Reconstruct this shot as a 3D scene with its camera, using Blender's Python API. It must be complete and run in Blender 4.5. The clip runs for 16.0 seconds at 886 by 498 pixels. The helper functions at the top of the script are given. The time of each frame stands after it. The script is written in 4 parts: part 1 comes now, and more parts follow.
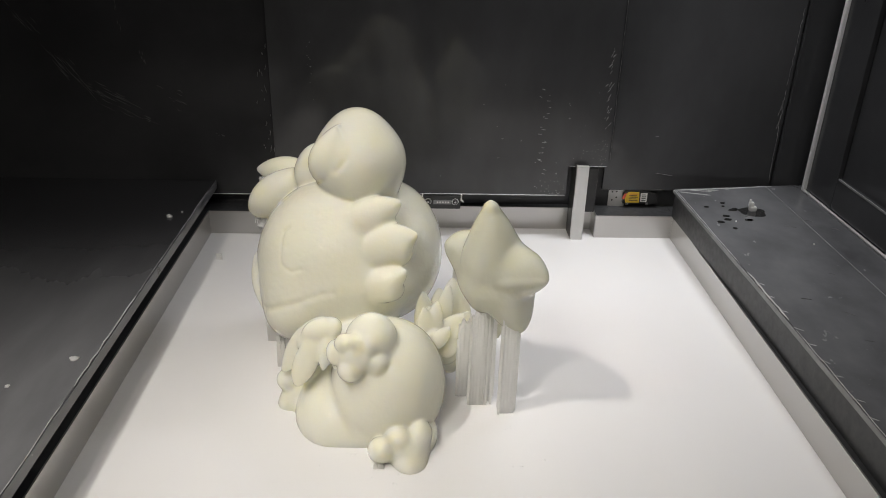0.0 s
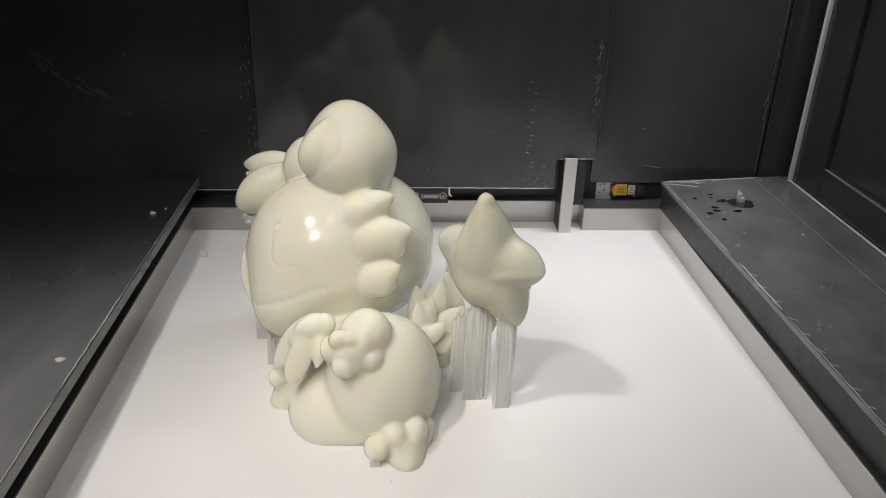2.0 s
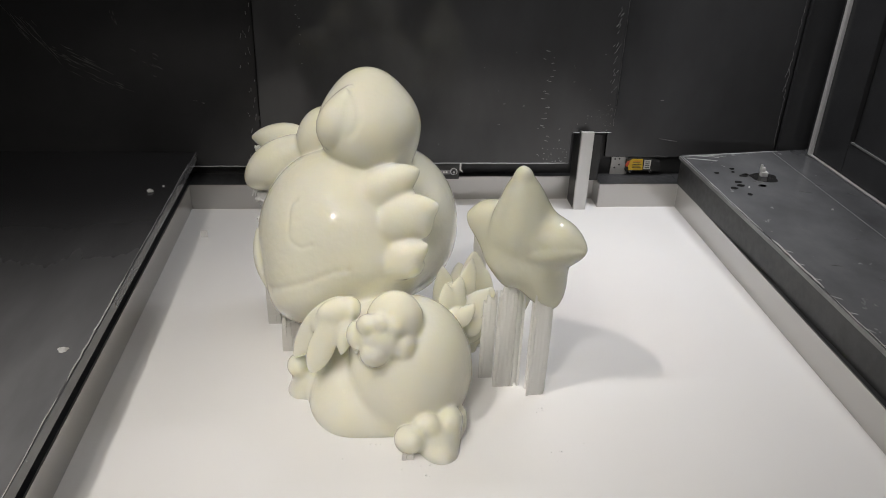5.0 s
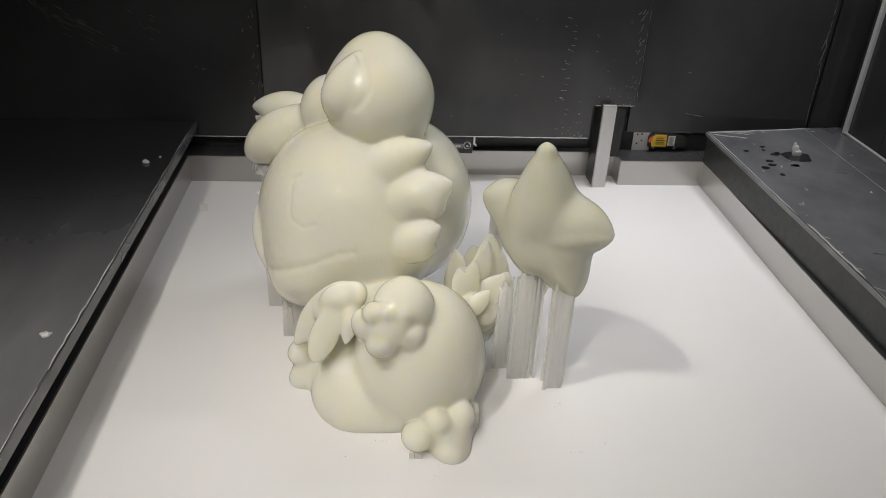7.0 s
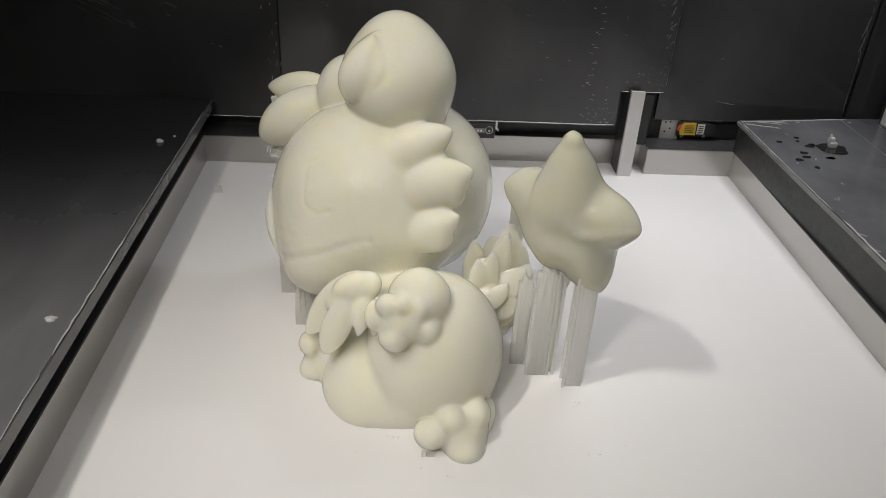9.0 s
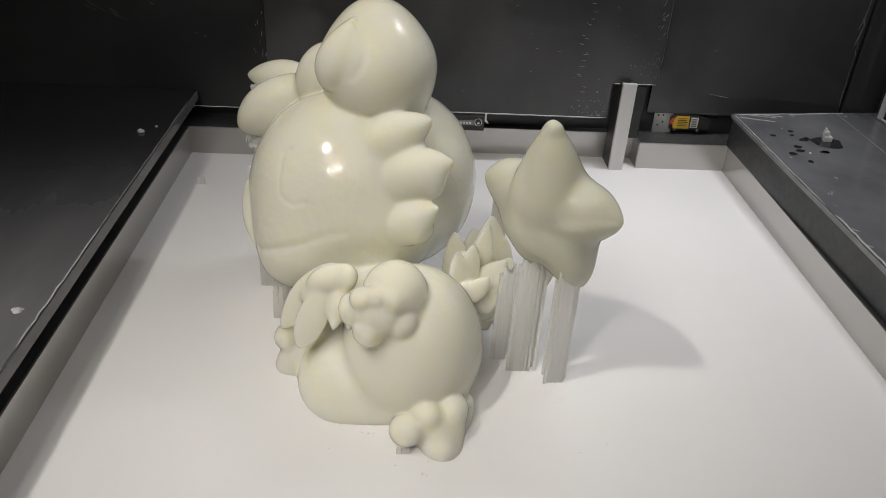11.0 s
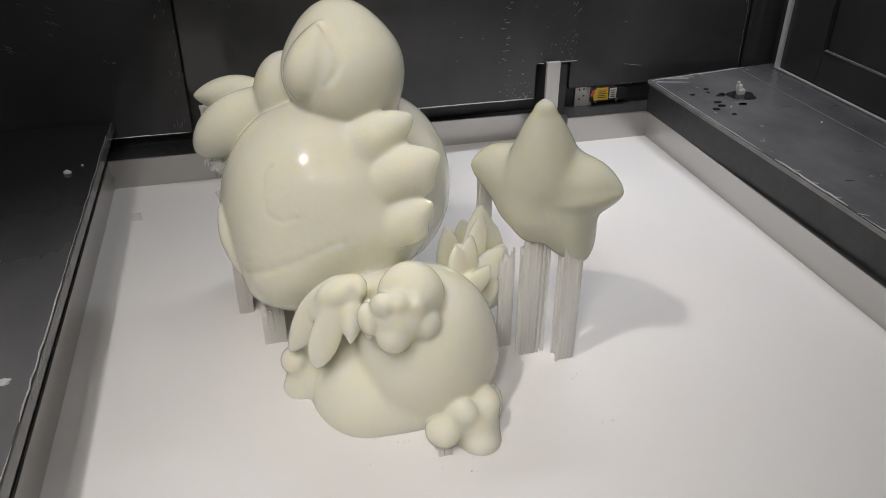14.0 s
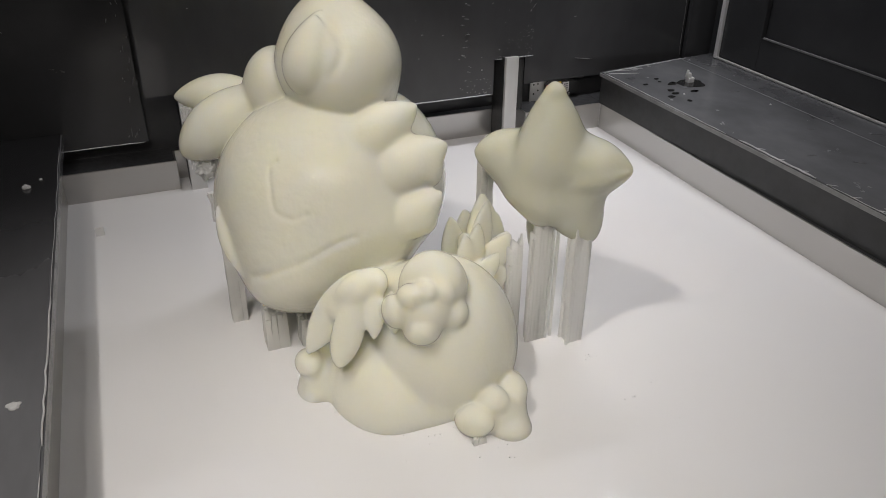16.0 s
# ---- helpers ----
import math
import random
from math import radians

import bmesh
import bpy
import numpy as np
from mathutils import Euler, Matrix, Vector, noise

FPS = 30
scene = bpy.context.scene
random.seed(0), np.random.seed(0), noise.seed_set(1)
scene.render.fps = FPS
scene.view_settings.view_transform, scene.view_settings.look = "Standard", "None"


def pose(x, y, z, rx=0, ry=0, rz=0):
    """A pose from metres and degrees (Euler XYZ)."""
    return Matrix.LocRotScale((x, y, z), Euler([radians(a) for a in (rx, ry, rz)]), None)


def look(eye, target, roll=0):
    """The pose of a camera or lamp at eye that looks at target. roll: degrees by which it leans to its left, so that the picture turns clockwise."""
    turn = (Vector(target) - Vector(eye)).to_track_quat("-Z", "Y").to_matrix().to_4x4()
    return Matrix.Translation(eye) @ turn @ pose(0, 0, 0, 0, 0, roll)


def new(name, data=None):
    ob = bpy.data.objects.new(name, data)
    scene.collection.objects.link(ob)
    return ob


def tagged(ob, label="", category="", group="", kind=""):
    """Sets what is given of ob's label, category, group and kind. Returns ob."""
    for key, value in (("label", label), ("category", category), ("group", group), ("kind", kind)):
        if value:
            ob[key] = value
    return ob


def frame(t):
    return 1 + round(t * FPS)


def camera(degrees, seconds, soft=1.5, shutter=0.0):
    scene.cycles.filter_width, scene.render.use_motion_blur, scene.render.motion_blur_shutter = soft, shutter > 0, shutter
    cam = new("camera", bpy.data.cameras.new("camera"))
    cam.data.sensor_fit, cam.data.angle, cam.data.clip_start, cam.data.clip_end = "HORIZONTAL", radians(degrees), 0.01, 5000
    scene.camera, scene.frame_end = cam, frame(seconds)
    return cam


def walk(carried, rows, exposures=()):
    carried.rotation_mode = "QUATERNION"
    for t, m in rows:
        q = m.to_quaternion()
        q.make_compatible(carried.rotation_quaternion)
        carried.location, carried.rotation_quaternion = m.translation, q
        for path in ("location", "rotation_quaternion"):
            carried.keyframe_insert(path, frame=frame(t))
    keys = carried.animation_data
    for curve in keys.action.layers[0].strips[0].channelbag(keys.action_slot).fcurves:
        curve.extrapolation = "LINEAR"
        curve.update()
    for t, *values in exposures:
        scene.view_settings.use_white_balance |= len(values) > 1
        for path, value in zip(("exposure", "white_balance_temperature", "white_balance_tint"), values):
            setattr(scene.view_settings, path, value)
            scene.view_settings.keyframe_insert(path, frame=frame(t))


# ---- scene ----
cam = camera(59.34, 16.0, soft=0.95)
PATH = [
    (0, (-0.0355, -1.0796, 0.4932), (0.0258, 0.7242, -0.3686), 1.48),
    (0.5, (-0.0393, -1.0774, 0.4900), (0.0373, 0.7256, -0.3721), 1.51),
    (1, (-0.0422, -1.0753, 0.4889), (0.0494, 0.7259, -0.3754), 1.58),
    (1.5, (-0.0456, -1.0727, 0.4875), (0.0609, 0.7269, -0.3786), 1.61),
    (2, (-0.0512, -1.0705, 0.4861), (0.0680, 0.7268, -0.3830), 1.62),
    (2.5, (-0.0594, -1.0663, 0.4829), (0.0742, 0.7283, -0.3898), 1.61),
    (3, (-0.0707, -1.0609, 0.4795), (0.0818, 0.7300, -0.3977), 1.73),
    (3.5, (-0.0836, -1.0532, 0.4761), (0.0838, 0.7330, -0.4080), 1.81),
    (4, (-0.0934, -1.0460, 0.4729), (0.0842, 0.7354, -0.4188), 1.88),
    (6.5, (-0.1011, -0.9821, 0.4475), (0.0745, 0.7610, -0.5173), 2.60),
    (7, (-0.0996, -0.9713, 0.4457), (0.0639, 0.7636, -0.5359), 2.79),
    (7.5, (-0.1020, -0.9622, 0.4429), (0.0510, 0.7654, -0.5530), 3.02),
    (8, (-0.1026, -0.9558, 0.4434), (0.0355, 0.7649, -0.5666), 3.12),
    (10.5, (-0.0797, -0.9364, 0.4310), (0.0245, 0.7743, -0.5998), 3.59),
    (11, (-0.0763, -0.9348, 0.4298), (0.0311, 0.7744, -0.6033), 3.52),
    (11.5, (-0.0828, -0.9304, 0.4261), (0.0406, 0.7774, -0.6074), 3.31),
    (12, (-0.0924, -0.9257, 0.4225), (0.0648, 0.7796, -0.6106), 2.84),
    (12.5, (-0.1125, -0.9240, 0.4200), (0.0921, 0.7776, -0.6109), 2.20),
    (13, (-0.1361, -0.9182, 0.4225), (0.1393, 0.7737, -0.6079), 1.62),
    (13.5, (-0.1548, -0.9175, 0.4210), (0.1925, 0.7628, -0.6067), 0.76),
    (14, (-0.1745, -0.9162, 0.4186), (0.2507, 0.7498, -0.6030), 0.16),
    (14.5, (-0.1987, -0.9101, 0.4154), (0.3057, 0.7388, -0.5978), -0.12),
    (15, (-0.2225, -0.9041, 0.4105), (0.3435, 0.7274, -0.5984), -0.17),
    (15.5, (-0.2397, -0.8975, 0.4041), (0.3805, 0.7210, -0.5937), 0.19),
    (16, (-0.2543, -0.8938, 0.3993), (0.4038, 0.7133, -0.5927), 0.55),
]
walk(cam, [(t, look(eye, target, roll)) for t, eye, target, roll in PATH], exposures=[(0, 0.20, 6540, 10), (4, 0.15, 6540, 10), (7, 0.03, 6540, 10), (11, -0.03, 6530, 10), (16, -0.05, 6470, 12)])

# ---- light ----
world = bpy.data.worlds.new("dim_workshop")
scene.world = world
world.use_nodes = True
world.node_tree.nodes["Background"].inputs[0].default_value = (0.9, 0.95, 1.0, 1)
world.node_tree.nodes["Background"].inputs[1].default_value = 0.015
scene.view_settings.exposure = 0.0


def lamp(eye, target, watts, wide, high, colour, beam=180):
    data = bpy.data.lights.new("area_lamp", "AREA")
    data.shape, data.size, data.size_y, data.energy, data.color = "RECTANGLE", wide, high, watts, colour
    data.spread = radians(beam)
    ob = new("area_lamp", data)
    ob.matrix_world = look(eye, target)
    return ob


# LED strips round the front and the rear edge of the chamber
WARM, COOL = (1.0, 0.945, 0.878), (0.968, 0.968, 0.990)
for d in (-0.035, 0.0, 0.035):
    lamp((-0.62, -0.70 + d, 1.22), (0.02, -0.38, 0.0), 0.128, 0.030, 0.030, WARM, 42)
for d in (-0.12, -0.04, 0.04, 0.12):
    lamp((0.34 + d, -0.035, 0.80), (0.24, -0.12, 0.0), 0.225, 0.026, 0.026, COOL, 90)
for d in (-0.15, 0.0, 0.15):
    lamp((0.50, -0.40 + d, 1.50), (0.25, -0.15, 0.0), 0.100, 0.032, 0.032, COOL, 70)
    # short overhead row added as fill for the front of the liquid
    lamp((-0.05 + d * 0.7, -0.76, 1.50), (-0.05, -0.36, 0.0), 0.032, 0.030, 0.030, WARM, 50)
# lamps of the workshop, behind the open door
for d in (-0.33, -0.11, 0.11, 0.33):
    lamp((-0.12 + d, -2.20, 1.30 + d * 0.3), (-0.12, -0.40, 0.1), 0.145, 0.022, 0.022, WARM)
for d, e in ((-0.14, 0.0), (0.0, 0.0), (0.14, 0.0), (0.14, 0.13)):
    lamp((-0.66 + d * 0.3 + e, -1.55 + d, 1.45), (-0.26, -0.58, 0.0), 0.208, 0.038, 0.038, WARM, 46)
# unseen broad panel overhead, added as soft fill for the shaded sides
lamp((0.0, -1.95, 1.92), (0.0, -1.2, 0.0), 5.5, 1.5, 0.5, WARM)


# ---- materials ----
def nodes_of(name):
    m = bpy.data.materials.new(name)
    m.use_nodes = True
    t = m.node_tree
    return m, t, t.nodes["Principled BSDF"]


def add(t, kind, **inputs):
    n = t.nodes.new(kind)
    for key, value in inputs.items():
        n.inputs[key.replace("_", " ")].default_value = value
    return n


def noise_tex(t, scale, detail=4.0, rough=0.55, stretch=(1, 1, 1)):
    co = t.nodes.new("ShaderNodeTexCoord")
    mp = t.nodes.new("ShaderNodeMapping")
    mp.inputs["Scale"].default_value = stretch
    t.links.new(co.outputs["Object"], mp.inputs["Vector"])
    n = add(t, "ShaderNodeTexNoise", Scale=scale, Detail=detail, Roughness=rough)
    t.links.new(mp.outputs["Vector"], n.inputs["Vector"])
    return n


def ramp(t, source, *stops):
    r = t.nodes.new("ShaderNodeValToRGB")
    while len(r.color_ramp.elements) < len(stops):
        r.color_ramp.elements.new(0.5)
    for e, (pos, col) in zip(r.color_ramp.elements, stops):
        e.position, e.color = pos, (*col, 1) if len(col) == 3 else col
    t.links.new(source, r.inputs["Fac"])
    return r


def g(v):
    return (v, v, v)


def bump(t, bsdf, source, strength, distance):
    b = add(t, "ShaderNodeBump", Strength=strength, Distance=distance)
    t.links.new(source, b.inputs["Height"])
    t.links.new(b.outputs["Normal"], bsdf.inputs["Normal"])
    return b


def speckled(name, dark, light, scale, rough_lo, rough_hi, fleck=0.0, stretch=(1, 1, 1), metal=0.0, spec=0.5, relief=0.15, fleck_scale=260.0):
    """A worn surface: a broad stain between two colours, a fine grain in the gloss and, if asked, pale flecks of dried resin."""
    m, t, b = nodes_of(name)
    broad = noise_tex(t, scale, 5, 0.6, stretch)
    col = ramp(t, broad.outputs["Fac"], (0.32, dark), (0.72, light))
    out = col.outputs["Color"]
    if fleck:
        v = noise_tex(t, fleck_scale, 2, 0.5, (1, 1, 1))
        where = noise_tex(t, scale * 0.8, 2, 0.5, (1.3, 1, 0.8))
        f1 = ramp(t, v.outputs["Fac"], (0.70, g(0)), (0.76, g(1)))
        f2 = ramp(t, where.outputs["Fac"], (0.46, g(0)), (0.66, g(1)))
        mul = add(t, "ShaderNodeMath")
        mul.operation = "MULTIPLY"
        t.links.new(f1.outputs["Color"], mul.inputs[0])
        t.links.new(f2.outputs["Color"], mul.inputs[1])
        mx = t.nodes.new("ShaderNodeMix")
        mx.data_type = "RGBA"
        t.links.new(mul.outputs[0], mx.inputs["Factor"])
        t.links.new(out, mx.inputs["A"])
        mx.inputs["B"].default_value = (fleck, fleck, fleck * 0.97, 1)
        out = mx.outputs["Result"]
    t.links.new(out, b.inputs["Base Color"])
    fine = noise_tex(t, scale * 9, 4, 0.6, stretch)
    rg = ramp(t, fine.outputs["Fac"], (0.3, g(rough_lo)), (0.75, g(rough_hi)))
    t.links.new(rg.outputs["Color"], b.inputs["Roughness"])
    b.inputs["Metallic"].default_value = metal
    b.inputs["Specular IOR Level"].default_value = spec
    bump(t, b, fine.outputs["Fac"], relief, 0.0006)
    return m


def cured_resin(name, colour, depth, rough):
    """Wet cured resin: milky, a little translucent, with a glossy skin of liquid and a few fine ripples."""
    m, t, b = nodes_of(name)
    n = noise_tex(t, 14, 3)
    c = ramp(t, n.outputs["Fac"], (0.3, tuple(v * 0.965 for v in colour)), (0.7, colour))
    t.links.new(c.outputs["Color"], b.inputs["Base Color"])
    b.inputs["Roughness"].default_value = rough
    b.inputs["IOR"].default_value = 1.47
    b.inputs["Subsurface Weight"].default_value = 0.95
    b.inputs["Subsurface Radius"].default_value = (1.0, 0.94, 0.72)
    b.inputs["Subsurface Scale"].default_value = depth
    w = noise_tex(t, 120, 2, 0.5)
    spots = noise_tex(t, 26, 2, 0.5)
    where = ramp(t, spots.outputs["Fac"], (0.38, g(0.55)), (0.62, g(1)))
    drops = add(t, "ShaderNodeMath")
    drops.operation = "MULTIPLY"
    t.links.new(w.outputs["Fac"], drops.inputs[0])
    t.links.new(where.outputs["Color"], drops.inputs[1])
    bump(t, b, drops.outputs[0], 0.75, 0.0008)
    return m


PRINT = cured_resin("wet_cured_resin", (0.76, 0.752, 0.640), 0.014, 0.045)
# figure's resin darkened: shade on the thin star goes into the colour
STAR = cured_resin("thin_shaded_resin", (0.64, 0.64, 0.525), 0.015, 0.045)


def liquid():
    m, t, b = nodes_of("liquid_white_resin")
    n = noise_tex(t, 3.0, 3)
    c = ramp(t, n.outputs["Fac"], (0.3, (0.775, 0.770, 0.768)), (0.7, (0.81, 0.806, 0.804)))
    t.links.new(c.outputs["Color"], b.inputs["Base Color"])
    b.inputs["Roughness"].default_value = 0.07
    b.inputs["IOR"].default_value = 1.45
    b.inputs["Subsurface Weight"].default_value = 0.15
    b.inputs["Subsurface Radius"].default_value = (1.0, 0.95, 0.85)
    b.inputs["Subsurface Scale"].default_value = 0.006
    w = noise_tex(t, 5.0, 2)
    bump(t, b, w.outputs["Fac"], 0.05, 0.004)
    return m


LIQUID = liquid()


def translucent(name, colour, clear, rough, lines):
    """Cloudy thin resin: white scatter with some light going straight through."""
    m, t, b = nodes_of(name)
    n = noise_tex(t, lines, 3, 0.6, (1, 1, 0.06))
    c = ramp(t, n.outputs["Fac"], (0.3, tuple(v * 0.9 for v in colour)), (0.7, colour))
    t.links.new(c.outputs["Color"], b.inputs["Base Color"])
    b.inputs["Roughness"].default_value = rough
    through_it = add(t, "ShaderNodeBsdfTranslucent", Color=(*colour, 1))
    straight = t.nodes.new("ShaderNodeBsdfTransparent")
    m1, m2 = add(t, "ShaderNodeMixShader", Fac=0.5), add(t, "ShaderNodeMixShader", Fac=clear)
    t.links.new(b.outputs[0], m1.inputs[1])
    t.links.new(through_it.outputs[0], m1.inputs[2])
    t.links.new(m1.outputs[0], m2.inputs[1])
    t.links.new(straight.outputs[0], m2.inputs[2])
    t.links.new(m2.outputs[0], t.nodes["Material Output"].inputs["Surface"])
    bump(t, b, n.outputs["Fac"], 0.15, 0.0006)
    return m


SUPPORT = translucent("thin_support_resin", (0.97, 0.965, 0.94), 0.30, 0.22, 160)
CRUMB = translucent("flaky_white_resin", (0.94, 0.94, 0.93), 0.04, 0.45, 900)
PANEL = speckled("black_gloss_panel", (0.042, 0.0423, 0.0440), (0.076, 0.0768, 0.0800), 5.0, 0.07, 0.15, 0.0, (1, 1, 0.5), relief=0.03)
# panel black darkened: the shade on the left is put into the colour
PANEL_SHADED = speckled("black_panel_shaded", (0.024, 0.0243, 0.0255), (0.046, 0.0465, 0.0485), 4.0, 0.10, 0.20, 0.0, relief=0.04)
# paler copy for the right side, with its light put into the colour
DOOR = speckled("black_door_panel", (0.034, 0.0345, 0.0365), (0.062, 0.0630, 0.0665), 4.0, 0.13, 0.25, 0.0, relief=0.05)
LEDGE = speckled("dusty_black_ledge", (0.060, 0.0612, 0.0650), (0.150, 0.1530, 0.161), 6.0, 0.10, 0.30, 0.16, (1.2, 0.8, 1), relief=0.10)


def dust_and_light(name, clean, lit_dust, start, full):
    """A black glossy plate with wiped dust in cloudy streaks; its paling towards the open front also paints in light.
    """
    m, t, b = nodes_of(name)
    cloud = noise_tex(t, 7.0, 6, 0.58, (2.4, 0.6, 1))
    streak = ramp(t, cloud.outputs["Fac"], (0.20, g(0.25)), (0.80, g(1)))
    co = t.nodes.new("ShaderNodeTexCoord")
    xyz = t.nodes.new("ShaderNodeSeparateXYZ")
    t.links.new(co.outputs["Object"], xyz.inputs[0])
    # front-to-back grade: painted light as well as thicker dust
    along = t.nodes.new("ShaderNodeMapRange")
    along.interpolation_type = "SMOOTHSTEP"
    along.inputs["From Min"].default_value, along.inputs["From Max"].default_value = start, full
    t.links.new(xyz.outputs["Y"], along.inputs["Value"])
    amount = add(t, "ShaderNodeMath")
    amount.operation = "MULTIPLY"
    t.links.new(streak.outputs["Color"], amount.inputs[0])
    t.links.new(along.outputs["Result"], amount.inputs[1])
    col = ramp(t, amount.outputs[0], (0.0, clean), (1.0, lit_dust))
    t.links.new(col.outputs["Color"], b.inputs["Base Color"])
    rough = ramp(t, amount.outputs[0], (0.0, g(0.17)), (0.8, g(0.55)))
    t.links.new(rough.outputs["Color"], b.inputs["Roughness"])
    fine = noise_tex(t, 90, 3)
    bump(t, b, fine.outputs["Fac"], 0.06, 0.0005)
    return m


# left plate kept darker than the right shelf: shade put into its colour
COVER = dust_and_light("black_cover_plate", (0.028, 0.0284, 0.0305), (0.250, 0.253, 0.264), -0.10, -0.58)
RIM = speckled("black_painted_rim", (0.030, 0.0306, 0.032), (0.052, 0.0532, 0.056), 12.0, 0.35, 0.55)
STEEL = speckled("brushed_steel", (0.53, 0.518, 0.500), (0.57, 0.558, 0.540), 2.0, 0.29, 0.31, 0.0, (0.6, 0.6, 1.5), metal=0.88, relief=0.002)
ALU = speckled("grey_aluminium", (0.58, 0.58, 0.57), (0.74, 0.735, 0.72), 16.0, 0.35, 0.55, 0.0, (1, 1, 0.2), metal=0.5)
POST = speckled("pale_painted_post", (0.74, 0.74, 0.73), (0.84, 0.835, 0.82), 16.0, 0.3, 0.5, 0.0, (1, 1, 0.2), metal=0.1)
EDGE = speckled("sawn_grey_edge", (0.15, 0.15, 0.155), (0.30, 0.30, 0.30), 30.0, 0.3, 0.55)
FILM = speckled("creased_clear_film_edge", (0.45, 0.45, 0.46), (0.65, 0.65, 0.66), 60.0, 0.12, 0.3)
WHITE = speckled("white_plastic", (0.62, 0.62, 0.60), (0.74, 0.73, 0.71), 60.0, 0.35, 0.5)
YELLOW = speckled("yellow_label", (0.70, 0.46, 0.03), (0.80, 0.56, 0.05), 60.0, 0.35, 0.5)
INK = speckled("dark_ink", g(0.03), g(0.05), 60.0, 0.4, 0.5)
RED = speckled("red_stain", (0.55, 0.06, 0.03), (0.70, 0.14, 0.08), 90.0, 0.4, 0.5)
CHROME = speckled("screw_steel", g(0.5), g(0.65), 80.0, 0.2, 0.35, metal=1.0)
BLOCK = speckled("black_anodised_block", g(0.02), g(0.035), 40.0, 0.35, 0.5)
FAINT = speckled("faint_wiped_smear", g(0.05), g(0.12), 160.0, 0.35, 0.6)
WET = speckled("wet_dark_patch", g(0.018), g(0.030), 30.0, 0.05, 0.12)
SMEAR = speckled("dry_resin_smear", g(0.14), g(0.30), 120.0, 0.4, 0.6)
ROOM = speckled("dim_workshop_wall", g(0.10), g(0.14), 3.0, 0.6, 0.8)


# ---- mesh helpers ----
def mesh_ob(name, bm, material, smooth=False):
    me = bpy.data.meshes.new(name)
    bm.to_mesh(me)
    bm.free()
    me.materials.append(material)
    if smooth:
        for p in me.polygons:
            p.use_smooth = True
    return new(name, me)


def part(name, bm, material, parent, label="", smooth=False):
    ob = mesh_ob(name, bm, material, smooth)
    ob.parent = parent
    ob.matrix_parent_inverse = parent.matrix_world.inverted()
    return tagged(ob, label)


def holder(name, x, y, z):
    ob = new(name)
    ob.empty_display_size = 0.02
    ob.location = (x, y, z)
    ob.matrix_world = Matrix.Translation((x, y, z))
    return ob


def box(x0, x1, y0, y1, z0, z1, bevel=0.0, bm=None):
    bm = bm or bmesh.new()
    made = bmesh.ops.create_cube(bm, size=1, matrix=Matrix.Translation(((x0 + x1) / 2, (y0 + y1) / 2, (z0 + z1) / 2)) @ Matrix.Diagonal((x1 - x0, y1 - y0, z1 - z0, 1)))
    if bevel:
        edges = list({e for v in made["verts"] for e in v.link_edges})
        bmesh.ops.bevel(bm, geom=edges, offset=bevel, segments=2, affect="EDGES", profile=0.6)
    return bm


def prism(outline, axis, a, b, bevel=0.0):
    """A flat outline of (u, v) drawn out along an axis from a to b."""
    bm = bmesh.new()
    put = {"x": lambda u, v, w: (w, u, v), "y": lambda u, v, w: (u, w, v), "z": lambda u, v, w: (u, v, w)}[axis]
    lo = [bm.verts.new(put(u, v, a)) for u, v in outline]
    hi = [bm.verts.new(put(u, v, b)) for u, v in outline]
    bm.faces.new(lo)
    bm.faces.new(hi)
    for i in range(len(lo)):
        j = (i + 1) % len(lo)
        bm.faces.new((lo[i], lo[j], hi[j], hi[i]))
    bmesh.ops.recalc_face_normals(bm, faces=bm.faces)
    if bevel:
        bmesh.ops.bevel(bm, geom=list(bm.edges), offset=bevel, segments=2, affect="EDGES")
    return bm


def disc(x, y, z, r, thick, turn=(90, 0, 0), seg=20, bevel=0.0):
    bm = bmesh.new()
    bmesh.ops.create_cone(bm, cap_ends=True, segments=seg, radius1=r, radius2=r, depth=thick, matrix=pose(x, y, z, *turn))
    if bevel:
        bmesh.ops.bevel(bm, geom=[e for e in bm.edges if e.calc_face_angle(0) > 1], offset=bevel, segments=2, affect="EDGES")
    return bm


def structure(name, bm, material, label):
    return tagged(mesh_ob(name, bm, material), label, "structure", kind="structure")


# ---- chamber ----
X0, X1, FRONT = -0.70, 0.541, -0.80
structure("wall_left", box(X0 - 0.03, X0, FRONT, 0.07, -0.2, 1.6), PANEL_SHADED, "black gloss painted side wall of the print chamber")
structure("ceiling", box(X0 - 0.03, X1 + 0.04, FRONT, 0.10, 1.6, 1.63), PANEL_SHADED, "plain black roof of the print chamber")
structure("floor", box(X0 - 0.03, X1 + 0.04, FRONT, 0.10, -0.24, -0.2), PANEL_SHADED, "plain black bottom plate of the chamber")
structure("wall_back", box(X0 - 0.03, X1 + 0.04, 0.071, 0.10, -0.2, 1.6), RIM, "dark rear wall behind the chamber panels")

# workshop round the machine
structure("floor_room", box(-3, 3, -4, 3, -1.05, -1.0), ROOM, "dim grey workshop floor")
structure("ceiling_room", box(-3, 3, -4, 3, 2.0, 2.05), ROOM, "dim grey workshop ceiling")
structure("wall_room_back", box(-3, 3, -4.05, -4, -1.0, 2.0), ROOM, "dim grey workshop wall")
structure("wall_room_far", box(-3, 3, 3, 3.05, -1.0, 2.0), ROOM, "dim grey workshop wall")
structure("wall_room_left", box(-3.05, -3, -4, 3, -1.0, 2.0), ROOM, "dim grey workshop wall")
